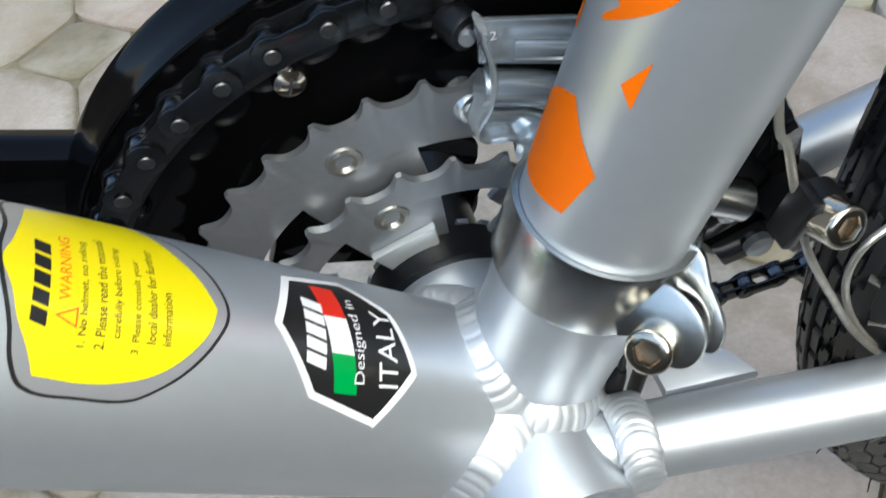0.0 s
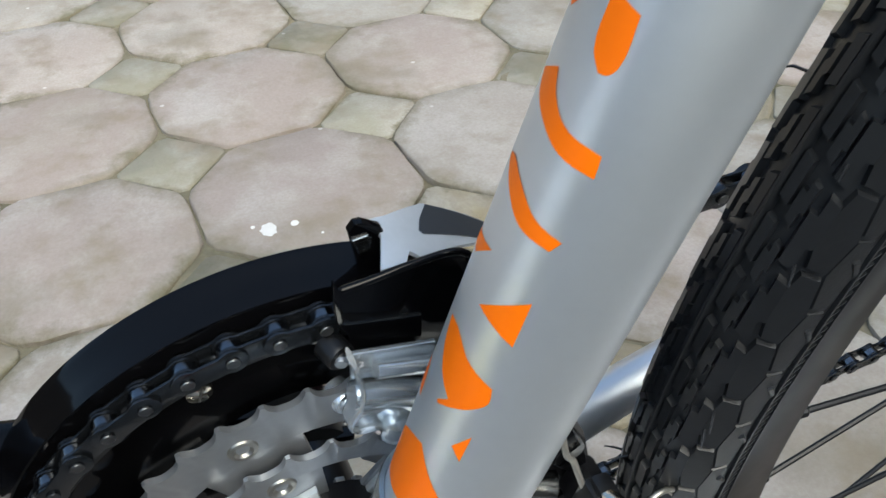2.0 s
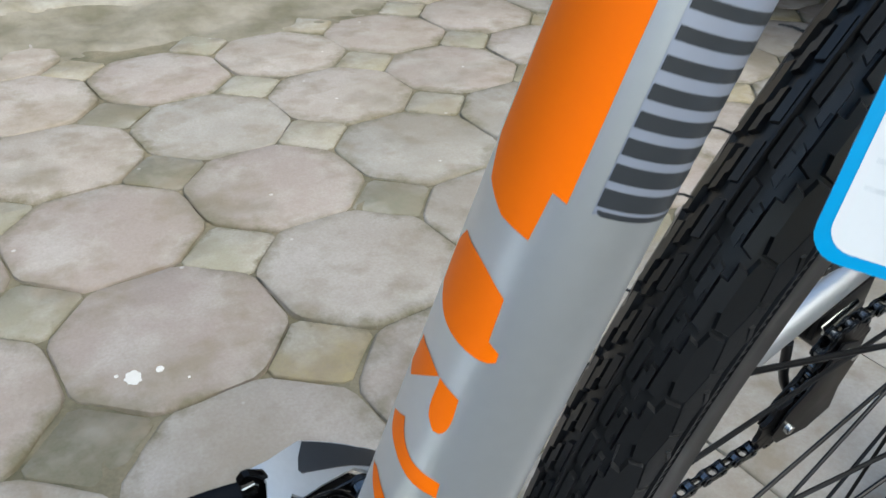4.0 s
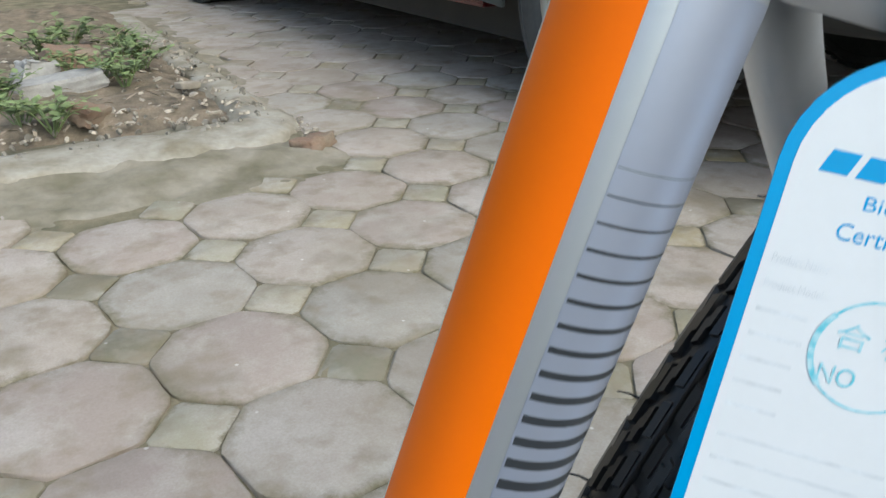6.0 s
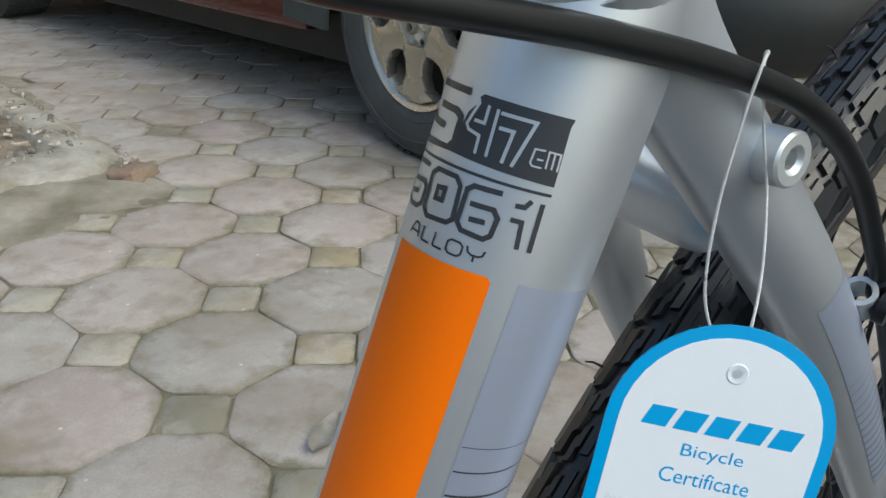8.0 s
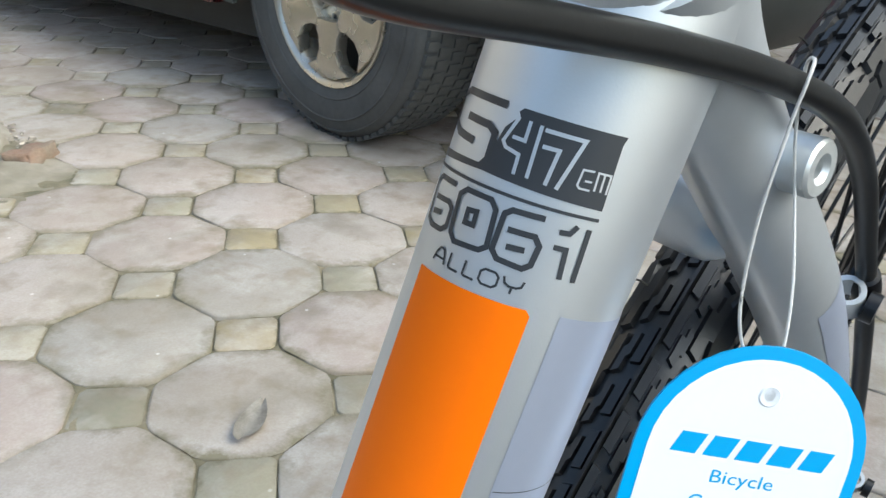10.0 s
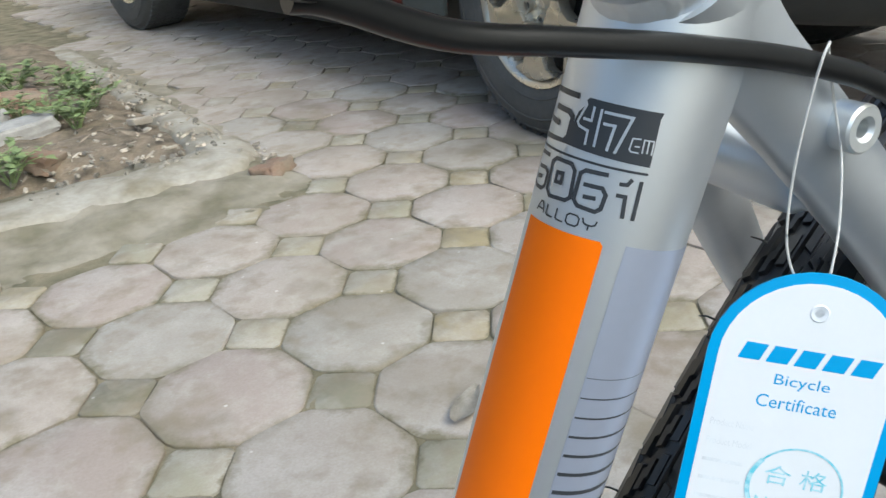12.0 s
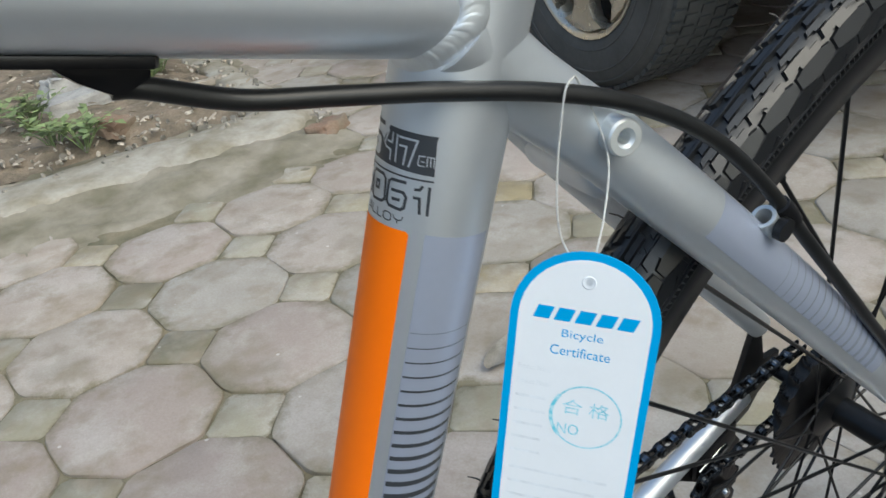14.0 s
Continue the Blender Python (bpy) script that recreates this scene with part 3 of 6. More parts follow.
seat_decal("orange_panel", arc_poly([(-123, 0.3749), (-90, 0.3756), (-58, 0.3763), (-55.5, 0.3755), (-53, 0.2432), (-63, 0.2440), (-65, 0.2336), (-88, 0.2347), (-111, 0.2385), (-125, 0.2460)]), ORANGE, "long orange vinyl panel")
SPLINTERS = [
    [(-116, 0.2258), (-88, 0.2243), (-64, 0.2204), (-62, 0.2104), (-53, 0.2089), (-52.5, 0.2068), (-57.4, 0.2058), (-78, 0.2058), (-102, 0.2078), (-124.8, 0.2121), (-126, 0.2215)],
    [(-121.4, 0.1980), (-100, 0.1978), (-84.7, 0.1960), (-115.7, 0.1881), (-126, 0.1900)],
    [(-83.4, 0.1959), (-64.5, 0.1944), (-63.8, 0.1862), (-67.5, 0.1842), (-72.9, 0.1837), (-80.7, 0.1865)],
    [(-120.8, 0.1765), (-100.6, 0.1799), (-94, 0.1765), (-78.9, 0.1731), (-52.9, 0.1722), (-51.5, 0.1680), (-75, 0.1683), (-98, 0.1712), (-113, 0.1735)],
    [(-122.3, 0.1590), (-110, 0.1605), (-93, 0.1588), (-72, 0.1553), (-52.4, 0.1543), (-56.9, 0.1515), (-80, 0.1518), (-99.5, 0.1549)],
    [(-125.3, 0.1406), (-93.7, 0.1426), (-114.4, 0.1367), (-128, 0.1372)],
    [(-85.5, 0.1311), (-53, 0.1397), (-52.6, 0.1282)],
    [(-111.8, 0.1204), (-96, 0.1212), (-75.7, 0.1178), (-52.7, 0.1158), (-51.1, 0.1118), (-58, 0.1082), (-73.4, 0.1039), (-86.6, 0.1010), (-88, 0.1018), (-78.6, 0.1050), (-94, 0.1085), (-106, 0.1144)],
    [(-129.4, 0.0974), (-124, 0.1040), (-116, 0.1010), (-111.8, 0.0938), (-126, 0.0942)],
    [(-123.6, 0.0777), (-104, 0.0842), (-85.1, 0.0871), (-67, 0.0809), (-54.2, 0.0771), (-63.7, 0.0658), (-91.8, 0.0643), (-123.9, 0.0635)],
    [(-51.3, 0.1007), (-52.1, 0.0919), (-61.8, 0.0948)],
]
for poly in SPLINTERS:
    seat_decal("orange_splinter", flat(rounded([(a * RAD, s) for a, s in poly])), ORANGE, "orange vinyl splinter")
seat_decal("pale_blue_panel", arc_poly([(-38, 0.2432), (-36, 0.2434), (28, 0.2434), (30, 0.2445), (30, 0.3764), (-41, 0.3767), (-40.5, 0.30), (-38, 0.2460)]), PALE_BLUE, "pale blue vinyl panel", 0.00010)
for k in range(21):
    mid, half = 0.2468 + 0.00497 * k, (0.0036 - 0.00345 * (k / 20) ** 0.9) / 2
    seat_decal("dark_stripe", arc_poly([(-37.5 - 0.12 * k, mid - half), (29, mid - half), (29, mid + half), (-37.5 - 0.12 * k, mid + half)]), INK, "", 0.00018)
seat_decal("dark_stripe", arc_poly([(-35, 0.2436), (-33, 0.2432), (27, 0.2432), (29, 0.2438), (29, 0.2443), (-36.5, 0.2443)]), INK, "", 0.00018)

# size and alloy lettering: pen strokes and fields in millimetres, round the tube and up it
mm = 0.001


def pen(name, lines, width, mat=INK, lift=0.00012):
    seat_decal(name, strokes([[(x * mm, y * mm) for x, y in line] for line in lines], width * mm), mat, "", lift)


pen("size_letter", [[(-30.7, 402.5), (-41.2, 402.0), (-43.6, 401.0), (-43.2, 396.7), (-40.1, 395.8), (-35.0, 395.8)]], 1.15)
pen("size_letter", [[(-38.6, 398.7), (-32.7, 398.9), (-31.2, 398.2), (-31.1, 394.6)]], 1.15, INK, 0.00013)
seat_decal("size_block", flat([(x * mm, y * mm) for x, y in ((-27.9, 403.0), (-13.0, 403.9), (-13.3, 402.6), (-12.6, 393.2), (-31.3, 392.6), (-45.7, 390.9), (-45.7, 392.2), (-32.4, 393.4), (-31.6, 394.5), (-31.4, 397.9), (-30.4, 397.4), (-29.9, 399.6), (-28.1, 401.8), (-28.5, 402.3))]), INK, "dark block with the frame size", 0.00011)
pen("size_digit", [[(-28.1, 401.7), (-29.4, 397.8), (-28.7, 397.1), (-26.4, 396.8), (-26.2, 394.0)], [(-26.3, 401.7), (-26.2, 398.9), (-28.2, 398.8)], [(-24.6, 401.7), (-24.2, 394.2)]], 0.55, SILVER, 0.0002)
pen("size_digit", [[(-24.0, 401.3), (-18.3, 401.7), (-19.9, 394.2)], [(-23.6, 399.1), (-21.2, 399.3), (-21.5, 394.2)]], 0.58, SILVER, 0.00021)
pen("size_unit", [[(-15.7, 398.2), (-17.3, 398.0), (-17.4, 395.8), (-17.0, 395.4), (-15.5, 395.5)], [(-16.6, 396.6), (-15.6, 396.7)]], 0.3, SILVER, 0.0002)
pen("size_unit", [[(-14.9, 395.6), (-15.1, 398.2), (-13.3, 398.3), (-13.1, 395.6)], [(-14.2, 398.2), (-14.0, 395.7)]], 0.3, SILVER, 0.0002)
pen("rule_line", [[(-45.7, 389.7), (-12.5, 391.8)]], 0.5)
pen("alloy_digit", [[(-35.4, 388.8), (-40.8, 388.4), (-42.4, 387.3), (-41.3, 381.7), (-38.8, 381.1), (-35.6, 381.5), (-34.5, 382.4), (-34.6, 385.3), (-35.8, 385.9), (-40.4, 385.3)], [(-39.8, 383.1), (-36.9, 383.7)]], 0.85)
pen("alloy_digit", [[(-32.6, 389.1), (-33.8, 388.0), (-33.2, 382.2), (-31.9, 381.2), (-27.3, 381.9), (-26.3, 382.8), (-26.8, 388.3), (-28.0, 389.4), (-32.6, 389.1)], [(-31.2, 386.5), (-29.6, 386.8), (-29.5, 384.8), (-31.1, 384.6), (-31.2, 386.5)]], 0.85)
pen("alloy_digit", [[(-19.7, 389.8), (-24.4, 389.3), (-25.4, 388.4), (-25.4, 382.9), (-24.3, 381.9), (-20.4, 381.9), (-19.4, 382.8), (-19.2, 385.8), (-20.2, 386.9), (-24.2, 386.5)], [(-23.6, 384.1), (-20.9, 384.5)]], 0.88)
pen("alloy_digit", [[(-17.3, 388.7), (-15.8, 388.9), (-15.1, 390.2)], [(-17.3, 386.4), (-15.5, 386.5), (-14.9, 382.1)], [(-13.3, 390.2), (-12.8, 382.1)]], 0.8)
slope = lambda pts: [(x, 377.0 + y + 0.055 * (x + 34.9)) for x, y in pts]
pen("alloy_letter", [slope([(-34.9, 0.0), (-34.5, 1.3), (-34.0, 2.1), (-33.5, 2.3), (-33.0, 2.1), (-32.6, 1.3), (-32.3, 0.0)])], 0.36)
pen("alloy_letter", [slope([(-34.6, 0.75), (-32.6, 0.75)])], 0.32, INK, 0.00014)
for x in (-31.4, -28.5):
    pen("alloy_letter", [slope([(x, 2.3), (x, 0.25), (x + 0.3, 0.0), (x + 2.0, 0.0)])], 0.36)
pen("alloy_letter", [slope([(-25.2, 0.0), (-25.8, 0.5), (-25.8, 1.8), (-25.2, 2.3), (-23.6, 2.3), (-23.0, 1.8), (-23.0, 0.5), (-23.6, 0.0), (-25.2, 0.0)])], 0.36)
pen("alloy_letter", [slope([(-22.3, 2.3), (-22.0, 1.4), (-21.3, 1.05), (-20.2, 1.05), (-19.5, 1.4), (-19.3, 2.3)]), slope([(-20.8, 1.05), (-20.8, 0.0)])], 0.36)

# ---- stickers of the down tube ----
DRAD = DOWN_R * math.pi / 180


def down_decal(name, bm, mat, parent=None, label="", lift=0.00012):
    return part(name, wrap(bm, DOWN_A, DOWN_D, DOWN_R, lift), mat, parent or down_tube, label)


def darc(pts):
    return flat([(a * DRAD, s) for a, s in pts])


def slanted_blocks(x0, x1, y0, y1, n=5, lean=0.25):
    """A row of slanted bars in place of a maker's mark, each a mesh of its own."""
    w = (x1 - x0) / n
    k = (y1 - y0) * lean
    return [flat([(a, y0), (a + w * 0.78, y0), (a + w * 0.78 + k, y1), (a + k, y1)]) for a in (x0 + i * w for i in range(n))]


ITALY = [(110, 0.0765), (116, 0.0620), (97, 0.0520), (64.3, 0.0474), (36.8, 0.0563), (47.5, 0.0726), (79.4, 0.0810)]
italy_mid = (78, 0.0640)
origin_sticker = down_decal("origin_sticker", darc(ITALY), WHITE_PRINT, None, "black shield sticker with white edge and tricolour band")
inner = [(m0 + (a - m0) * 0.90, n0 + (s - n0) * 0.90) for (a, s), (m0, n0) in ((q, italy_mid) for q in ITALY)]
down_decal("sticker_field", darc(inner), BLACK_PRINT, origin_sticker, "", 0.00018)
for bar in slanted_blocks(60.5 * DRAD, 95 * DRAD, 0.0698, 0.0742):
    down_decal("maker_bar", bar, WHITE_PRINT, origin_sticker, "", 0.00024)
for name, a0, a1, mat in (("green_band", 51, 69, GREEN_PRINT), ("white_band", 69, 87.5, WHITE_PRINT), ("red_band", 87.5, 106, RED_PRINT)):
    f0, f1 = (a0 - 51) / 55, (a1 - 51) / 55
    lo, hi = lambda f: 0.0622 + 0.0034 * f, lambda f: 0.0674 + 0.0036 * f
    down_decal(name, darc([(a0, lo(f0)), (a1, lo(f1)), (a1, hi(f1)), (a0, hi(f0))]), mat, origin_sticker, "", 0.00024)
down_decal("origin_word", moved(words("Designed in", 44 * DRAD, 0.0030), 56.5 * DRAD, 0.0600, 0.055), WHITE_PRINT, origin_sticker, "", 0.00024)
down_decal("origin_word", moved(words("ITALY", 40 * DRAD, 0.0047), 56.5 * DRAD, 0.0524, 0.055), WHITE_PRINT, origin_sticker, "", 0.00024)

OUTLINE = [(125, 0.1262), (105, 0.1266), (90, 0.1276), (60, 0.1250), (48.4, 0.1240), (39.5, 0.1217), (37.0, 0.1130), (38.1, 0.1049), (44, 0.1005), (52.0, 0.0965), (65, 0.0922), (78.2, 0.0898), (93, 0.0915), (107.5, 0.0950), (122, 0.0990), (138, 0.1040), (138, 0.118)]
warning_sticker = down_decal("warning_sticker", flat(rounded([(a * DRAD, q) for a, q in OUTLINE], 62)), BLACK_PRINT, None, "yellow shield warning sticker with grey and black edge")
om = (86, 0.108)
film = [(om[0] + (a - om[0]) * 0.975, om[1] + (s - om[1]) * 0.965) for a, s in OUTLINE]
down_decal("sticker_film", flat(rounded([(a * DRAD, q) for a, q in film], 62)), CLEAR_GREY, warning_sticker, "", 0.00018)
YEL = [(122, 0.1226), (106, 0.1242), (95.8, 0.1254), (86.5, 0.1268), (75, 0.1252), (64.4, 0.1240), (52, 0.1216), (44.4, 0.1204), (43.5, 0.1120), (47.3, 0.1041), (52.5, 0.1000), (60.1, 0.0965), (70, 0.0935), (79.8, 0.0922), (93, 0.0950), (108.2, 0.0992), (122, 0.1025), (132, 0.1064), (128, 0.115)]
down_decal("yellow_field", flat(rounded([(a * DRAD, q) for a, q in YEL], 40)), YELLOW, warning_sticker, "", 0.00024)
for bar in slanted_blocks(62 * DRAD, 98 * DRAD, 0.1199, 0.1223, 5, 0.3):
    down_decal("maker_bar", bar, BLACK_PRINT, warning_sticker, "", 0.0003)
down_decal("warning_word", moved(words("WARNING", 29.5 * DRAD, 0.0017), 73 * DRAD, 0.1168, 0.01), WARN_PRINT, warning_sticker, "", 0.0003)
down_decal("warning_triangle", strokes([[(63.5 * DRAD, 0.1156), (70.5 * DRAD, 0.1156), (67 * DRAD, 0.1186), (63.5 * DRAD, 0.1156)]], 0.00028), WARN_PRINT, warning_sticker, "", 0.0003)
for body, s, a0, a1 in (("1. No helmet, no riding", 0.1136, 56.5, 102), ("2. Please read the manual", 0.1110, 56.5, 105), ("carefully before riding", 0.1084, 61.5, 102), ("3. Please consult your", 0.1052, 56.5, 97), ("local dealer for further", 0.1029, 61.2, 105), ("information", 0.1003, 61.2, 83.5)):
    down_decal("small_print", moved(words(body, (a1 - a0) * DRAD, 0.0015), a0 * DRAD, s, 0.03), BLACK_PRINT, warning_sticker, "", 0.0003)

# pale patch and thin stripes on the left seat stay
def stay_decal(name, f0, f1, mat, lift, a0=-28, a1=62):
    p = spline(SEAT_STAY, 60)
    n = len(p) - 1
    bm = bmesh.new()
    rows = []
    steps = max(1, int((f1 - f0) * 60))
    for e in range(steps + 1):
        f = (f0 + (f1 - f0) * e / steps) * n
        i = min(int(f), n - 1)
        q = p[i] + (p[i + 1] - p[i]) * (f - i)
        d = Vector((p[i + 1] - p[i])[:3]).normalized()
        s = (Vector((0, 1, 0)) - d * d.y).normalized()
        u = d.cross(s)
        if u.z < 0:
            u = -u
        rows.append([bm.verts.new(Vector(q[:3]) + u * math.sin(radians(a)) * (q[3] + lift) - s * math.cos(radians(a)) * (q[4] + lift)) for a in (a0 + (a1 - a0) * j / 14 for j in range(15))])
    for a, b in zip(rows, rows[1:]):
        for j in range(14):
            bm.faces.new((a[j], a[j + 1], b[j + 1], b[j]))
    return part(name, bm, mat, left_stay)


stay_decal("pale_blue_patch", 0.478, 0.780, PALE_BLUE, 0.00010)
for k in range(15):
    f = 0.585 + 0.0125 * k
    stay_decal("stay_stripe", f, f + 0.0006 + 0.00030 * k, STRIPE, 0.00018)

# rack boss on the left stay
bm = bmesh.new()
lathe(bm, [(0.0021, -0.004), (0.0021, 0.0082), (0.0030, 0.0092), (0.0050, 0.0092), (0.0056, 0.0086), (0.0056, 0.0), (0.0066, -0.005)], (0.1062, -0.0215, 0.6825), (-0.22, -0.95, 0.16), 36)
part("rack_boss", bm, ALLOY, bicycle, "bare alloy threaded boss")

# cable guide flush under the top tube and the housing that leaves it
DOWNW = Vector((-0.2728, 0, -0.9621))
bm = bmesh.new()
prism(bm, [(0.0772, -0.0072), (0.0785, -0.0086), (0.1050, -0.0086), (0.1085, -0.0072), (0.1100, 0.0), (0.1085, 0.0072), (0.1050, 0.0086), (0.0785, 0.0086), (0.0772, 0.0072)], TOP_A + DOWNW * 0.0122, TOP_D, (0, -1, 0), -0.0028, 0.0008)
stop = part("cable_guide", bm, BLACK_SATIN, bicycle, "black plastic cable guide under the tube")
bm = bmesh.new()
prism(bm, [(0.0990, 0.0), (0.0920, 0.0042), (0.0850, 0.0068), (0.0825, 0.0066), (0.0775, 0.0030), (0.0775, 0.0)], TOP_A + DOWNW * 0.0148 + Vector((0, 0.0040, 0)), TOP_D, DOWNW, 0.0090, 0.0018)
part("guide_nose", bm, BLACK_SATIN, stop)
HOUSE = [(-0.0170, 0.0005, 0.7258), (-0.0110, -0.0005, 0.7244), (0.0080, -0.0028, 0.7165), (0.0300, -0.0082, 0.7124), (0.0560, -0.0152, 0.7078), (0.0840, -0.0228, 0.7013), (0.1080, -0.0295, 0.6926), (0.1360, -0.0340, 0.6754), (0.1620, -0.0386, 0.6511), (0.1860, -0.0450, 0.6215), (0.2300, -0.0540, 0.5690), (0.2900, -0.0645, 0.4970), (0.3400, -0.0700, 0.4250)]
bm = bmesh.new()
p = spline(HOUSE, 8)
tube(bm, p, 0.00255, 20)
part("brake_cable_housing", bm, HOUSING, bicycle, "black cable housing")
for at, on_cable in (((0.1640, -0.0335, 0.6300), (0.1740, -0.0418, 0.6363)), ((0.2950, -0.0610, 0.4900), (0.2960, -0.0652, 0.4895))):
    bm = bmesh.new()
    lathe(bm, [(0.0030, -0.004), (0.0044, -0.004), (0.0044, 0.004), (0.0030, 0.004)], Vector(at) + Vector((0.004, -0.006, 0.004)), (0.62, -0.12, -0.77), 20, closed=True)
    clip = part("housing_clip", bm, ALLOY, bicycle, "small alloy housing clip")
    bm = bmesh.new()
    lathe(bm, [(0.0042, -0.0015), (0.0042, 0.0015)], Vector(at) + Vector((0.004, -0.012, 0.004)), (0, 1, 0), 20)
    part("clip_screw", bm, BLACK_METAL, clip)
    bm = bmesh.new()
    lathe(bm, [(0.0025, -0.0060), (0.0036, -0.0056), (0.0040, 0.0), (0.0036, 0.0056), (0.0025, 0.0060)], on_cable, (0.62, -0.17, -0.77), 18, closed=True)
    part("clip_collar", bm, BLACK_SATIN, clip, "black rubber collar")


# ---- cranks and rings ----
def gear(n, r_in, lateral, thick, mat, name, label, parent, phase=0.0, centre=BB, tooth=0.0062):
    """A toothed ring: one tooth a pitch of half an inch, chamfered tips."""
    rp = n * 0.0127 / (2 * math.pi)
    prof = [(0.0, -0.0017), (0.13, -0.0016), (0.25, -0.0011), (0.34, -0.0001), (0.41, 0.0012), (0.45, 0.0024), (0.55, 0.0024), (0.60, 0.0011), (0.67, -0.0002), (0.76, -0.0011), (0.88, -0.0016)]
    bm = bmesh.new()
    rows = []
    for k in range(n):
        for f, d in prof:
            a = 2 * math.pi * (k + f) / n + phase
            c, s = math.cos(a), math.sin(a)
            t = thick * (0.32 if d > 0.002 else 0.5)
            r = rp + d * tooth / 0.0062
            rows.append([bm.verts.new(centre + Vector((x * c, lateral + y, x * s))) for x, y in ((r_in, -thick / 2), (rp - 0.0042, -thick / 2), (r, -t), (r, t), (rp - 0.0042, thick / 2), (r_in, thick / 2))])
    m = len(rows)
    for k in range(m):
        q, r = rows[k], rows[(k + 1) % m]
        for i in range(6):
            j = (i + 1) % 6
            bm.faces.new((q[i], q[j], r[j], r[i]))
    bmesh.ops.recalc_face_normals(bm, faces=bm.faces)
    return part(name, bm, mat, parent, label, 25)


crankset = new("crankset")
crankset.parent = bicycle
crankset["label"] = "triple steel chainset with black chain guard"
PHASE = radians(100)
RC = BB + Vector((0, 0.0030, -0.0033))
gear(44, 0.0838, 0.0462, 0.0022, BLACK_METAL, "large_chainring", "black large chainring", crankset, PHASE + math.pi / 44, RC)
gear(34, 0.0527, 0.0397, 0.0022, STEEL, "middle_chainring", "grey stamped middle chainring", crankset, radians(104.6), RC)
gear(24, 0.0402, 0.0342, 0.0022, STEEL, "small_chainring", "grey stamped small chainring", crankset, radians(106.5), RC)


def spoke_arm(a, r0, r1, w0, w1, lateral, thick, mat, name, parent, bev=0.0004):
    c, s = math.cos(radians(a)), math.sin(radians(a))
    bm = bmesh.new()
    prism(bm, [(r0, -w0), (r1, -w1), (r1, w1), (r0, w0)], RC + Vector((0, lateral, 0)), (c, 0, s), (-s, 0, c), thick, bev)
    return part(name, bm, mat, parent)


for k in range(5):
    a = 109.5 + 72 * k
    spoke_arm(a, 0.0280, 0.0545, 0.0120, 0.0166, 0.0387, -0.0020, STEEL, "ring_arm", crankset)
    spoke_arm(a - 2, 0.0185, 0.0415, 0.0085, 0.0142, 0.0332, -0.0020, STEEL, "ring_arm", crankset)
    spoke_arm(a, 0.0165, 0.0302, 0.0058, 0.0090, 0.0333, 0.0026, ALLOY, "spider_tab", crankset, 0.0009)
    for rr, aa, lat in ((0.0579, a - 0.2, 0.0386), (0.0387, a - 2.3, 0.0331)):
        at = RC + Vector((rr * math.cos(radians(aa)), lat, rr * math.sin(radians(aa))))
        bm = bmesh.new()
        lathe(bm, [(0.0, -0.0012), (0.0017, -0.0011), (0.0021, 0.0002), (0.0030, 0.0009), (0.0042, 0.0006), (0.0048, -0.0004), (0.0048, -0.0012)], at, (0, -1, 0), 28)
        part("rivet", bm, RIVET, crankset, "bright hollow rivet")
bm = bmesh.new()
lathe(bm, [(0.0140, 0.0405), (0.0140, 0.060), (0.0175, 0.062), (0.0175, 0.070), (0.0, 0.071)], BB, (0, 1, 0), 40)
part("crank_boss", bm, BLACK_METAL, crankset)
spoke_arm(160, -0.014, 0.0440, 0.0165, 0.0150, 0.0625, 0.006, BLACK_GLOSS, "crank_shoulder", crankset, 0.002)
# chain guard: a dished plastic ring with a rolled lip and an uneven inner face
bm = bmesh.new()
prof = [(0.0480, 0.0570), (0.0560, 0.0560), (0.0720, 0.0545), (0.0800, 0.0552), (0.0870, 0.0556), (0.0924, 0.0557), (0.0930, 0.0549), (0.0937, 0.0550), (0.0941, 0.0572), (0.0944, 0.0590), (0.0951, 0.0662), (0.0956, 0.0672), (0.0957, 0.0694), (0.0950, 0.0700), (0.0938, 0.0698), (0.0920, 0.0670), (0.0898, 0.0640), (0.0850, 0.0630), (0.0720, 0.0620), (0.0480, 0.0610)]
lathe(bm, prof, BB, (0, 1, 0), 120, closed=True)
guard = part("chain_guard", bm, BLACK_GLOSS, crankset, "gloss black plastic chain guard")
for k in range(22):
    a = radians(100 + 16.36 * k)
    bm = bmesh.new()
    got = bmesh.ops.create_uvsphere(bm, u_segments=12, v_segments=8, radius=1)
    m = Matrix.Translation(BB + Vector((0.0815 * math.cos(a), 0.0548, 0.0815 * math.sin(a)))) @ Matrix.Diagonal((0.0042, 0.0022, 0.0042, 1))
    bmesh.ops.transform(bm, matrix=m, verts=got["verts"])
    part("guard_boss", bm, BLACK_GLOSS, guard)
for a in (110.8, 182.8, 254.8, 326.8, 38.8):
    at = BB + Vector((0.0730 * math.cos(radians(a)), 0.0526, 0.0730 * math.sin(radians(a))))
    bm = bmesh.new()
    lathe(bm, [(0.0, 0.0012), (0.0020, 0.0011), (0.0036, 0.0004), (0.0040, -0.0004), (0.0040, -0.004)], at, (0, -1, 0), 28)
    scr = part("guard_screw", bm, BRASSY, guard, "cross-head screw")
    # cross slot drawn as dark bars, its shade put into the colour
    bm = bmesh.new()
    for tw in (0.3, 0.3 + math.pi / 2):
        box(bm, (0.0042, 0.0005, 0.0007), at + Vector((0, -0.00115, 0)), Matrix.Rotation(tw, 3, "Y"))
    part("screw_slot", bm, HOLE_SHADE, guard)
bm = bmesh.new()
crank_d = Vector((-0.93, 0, 0.37)).normalized()
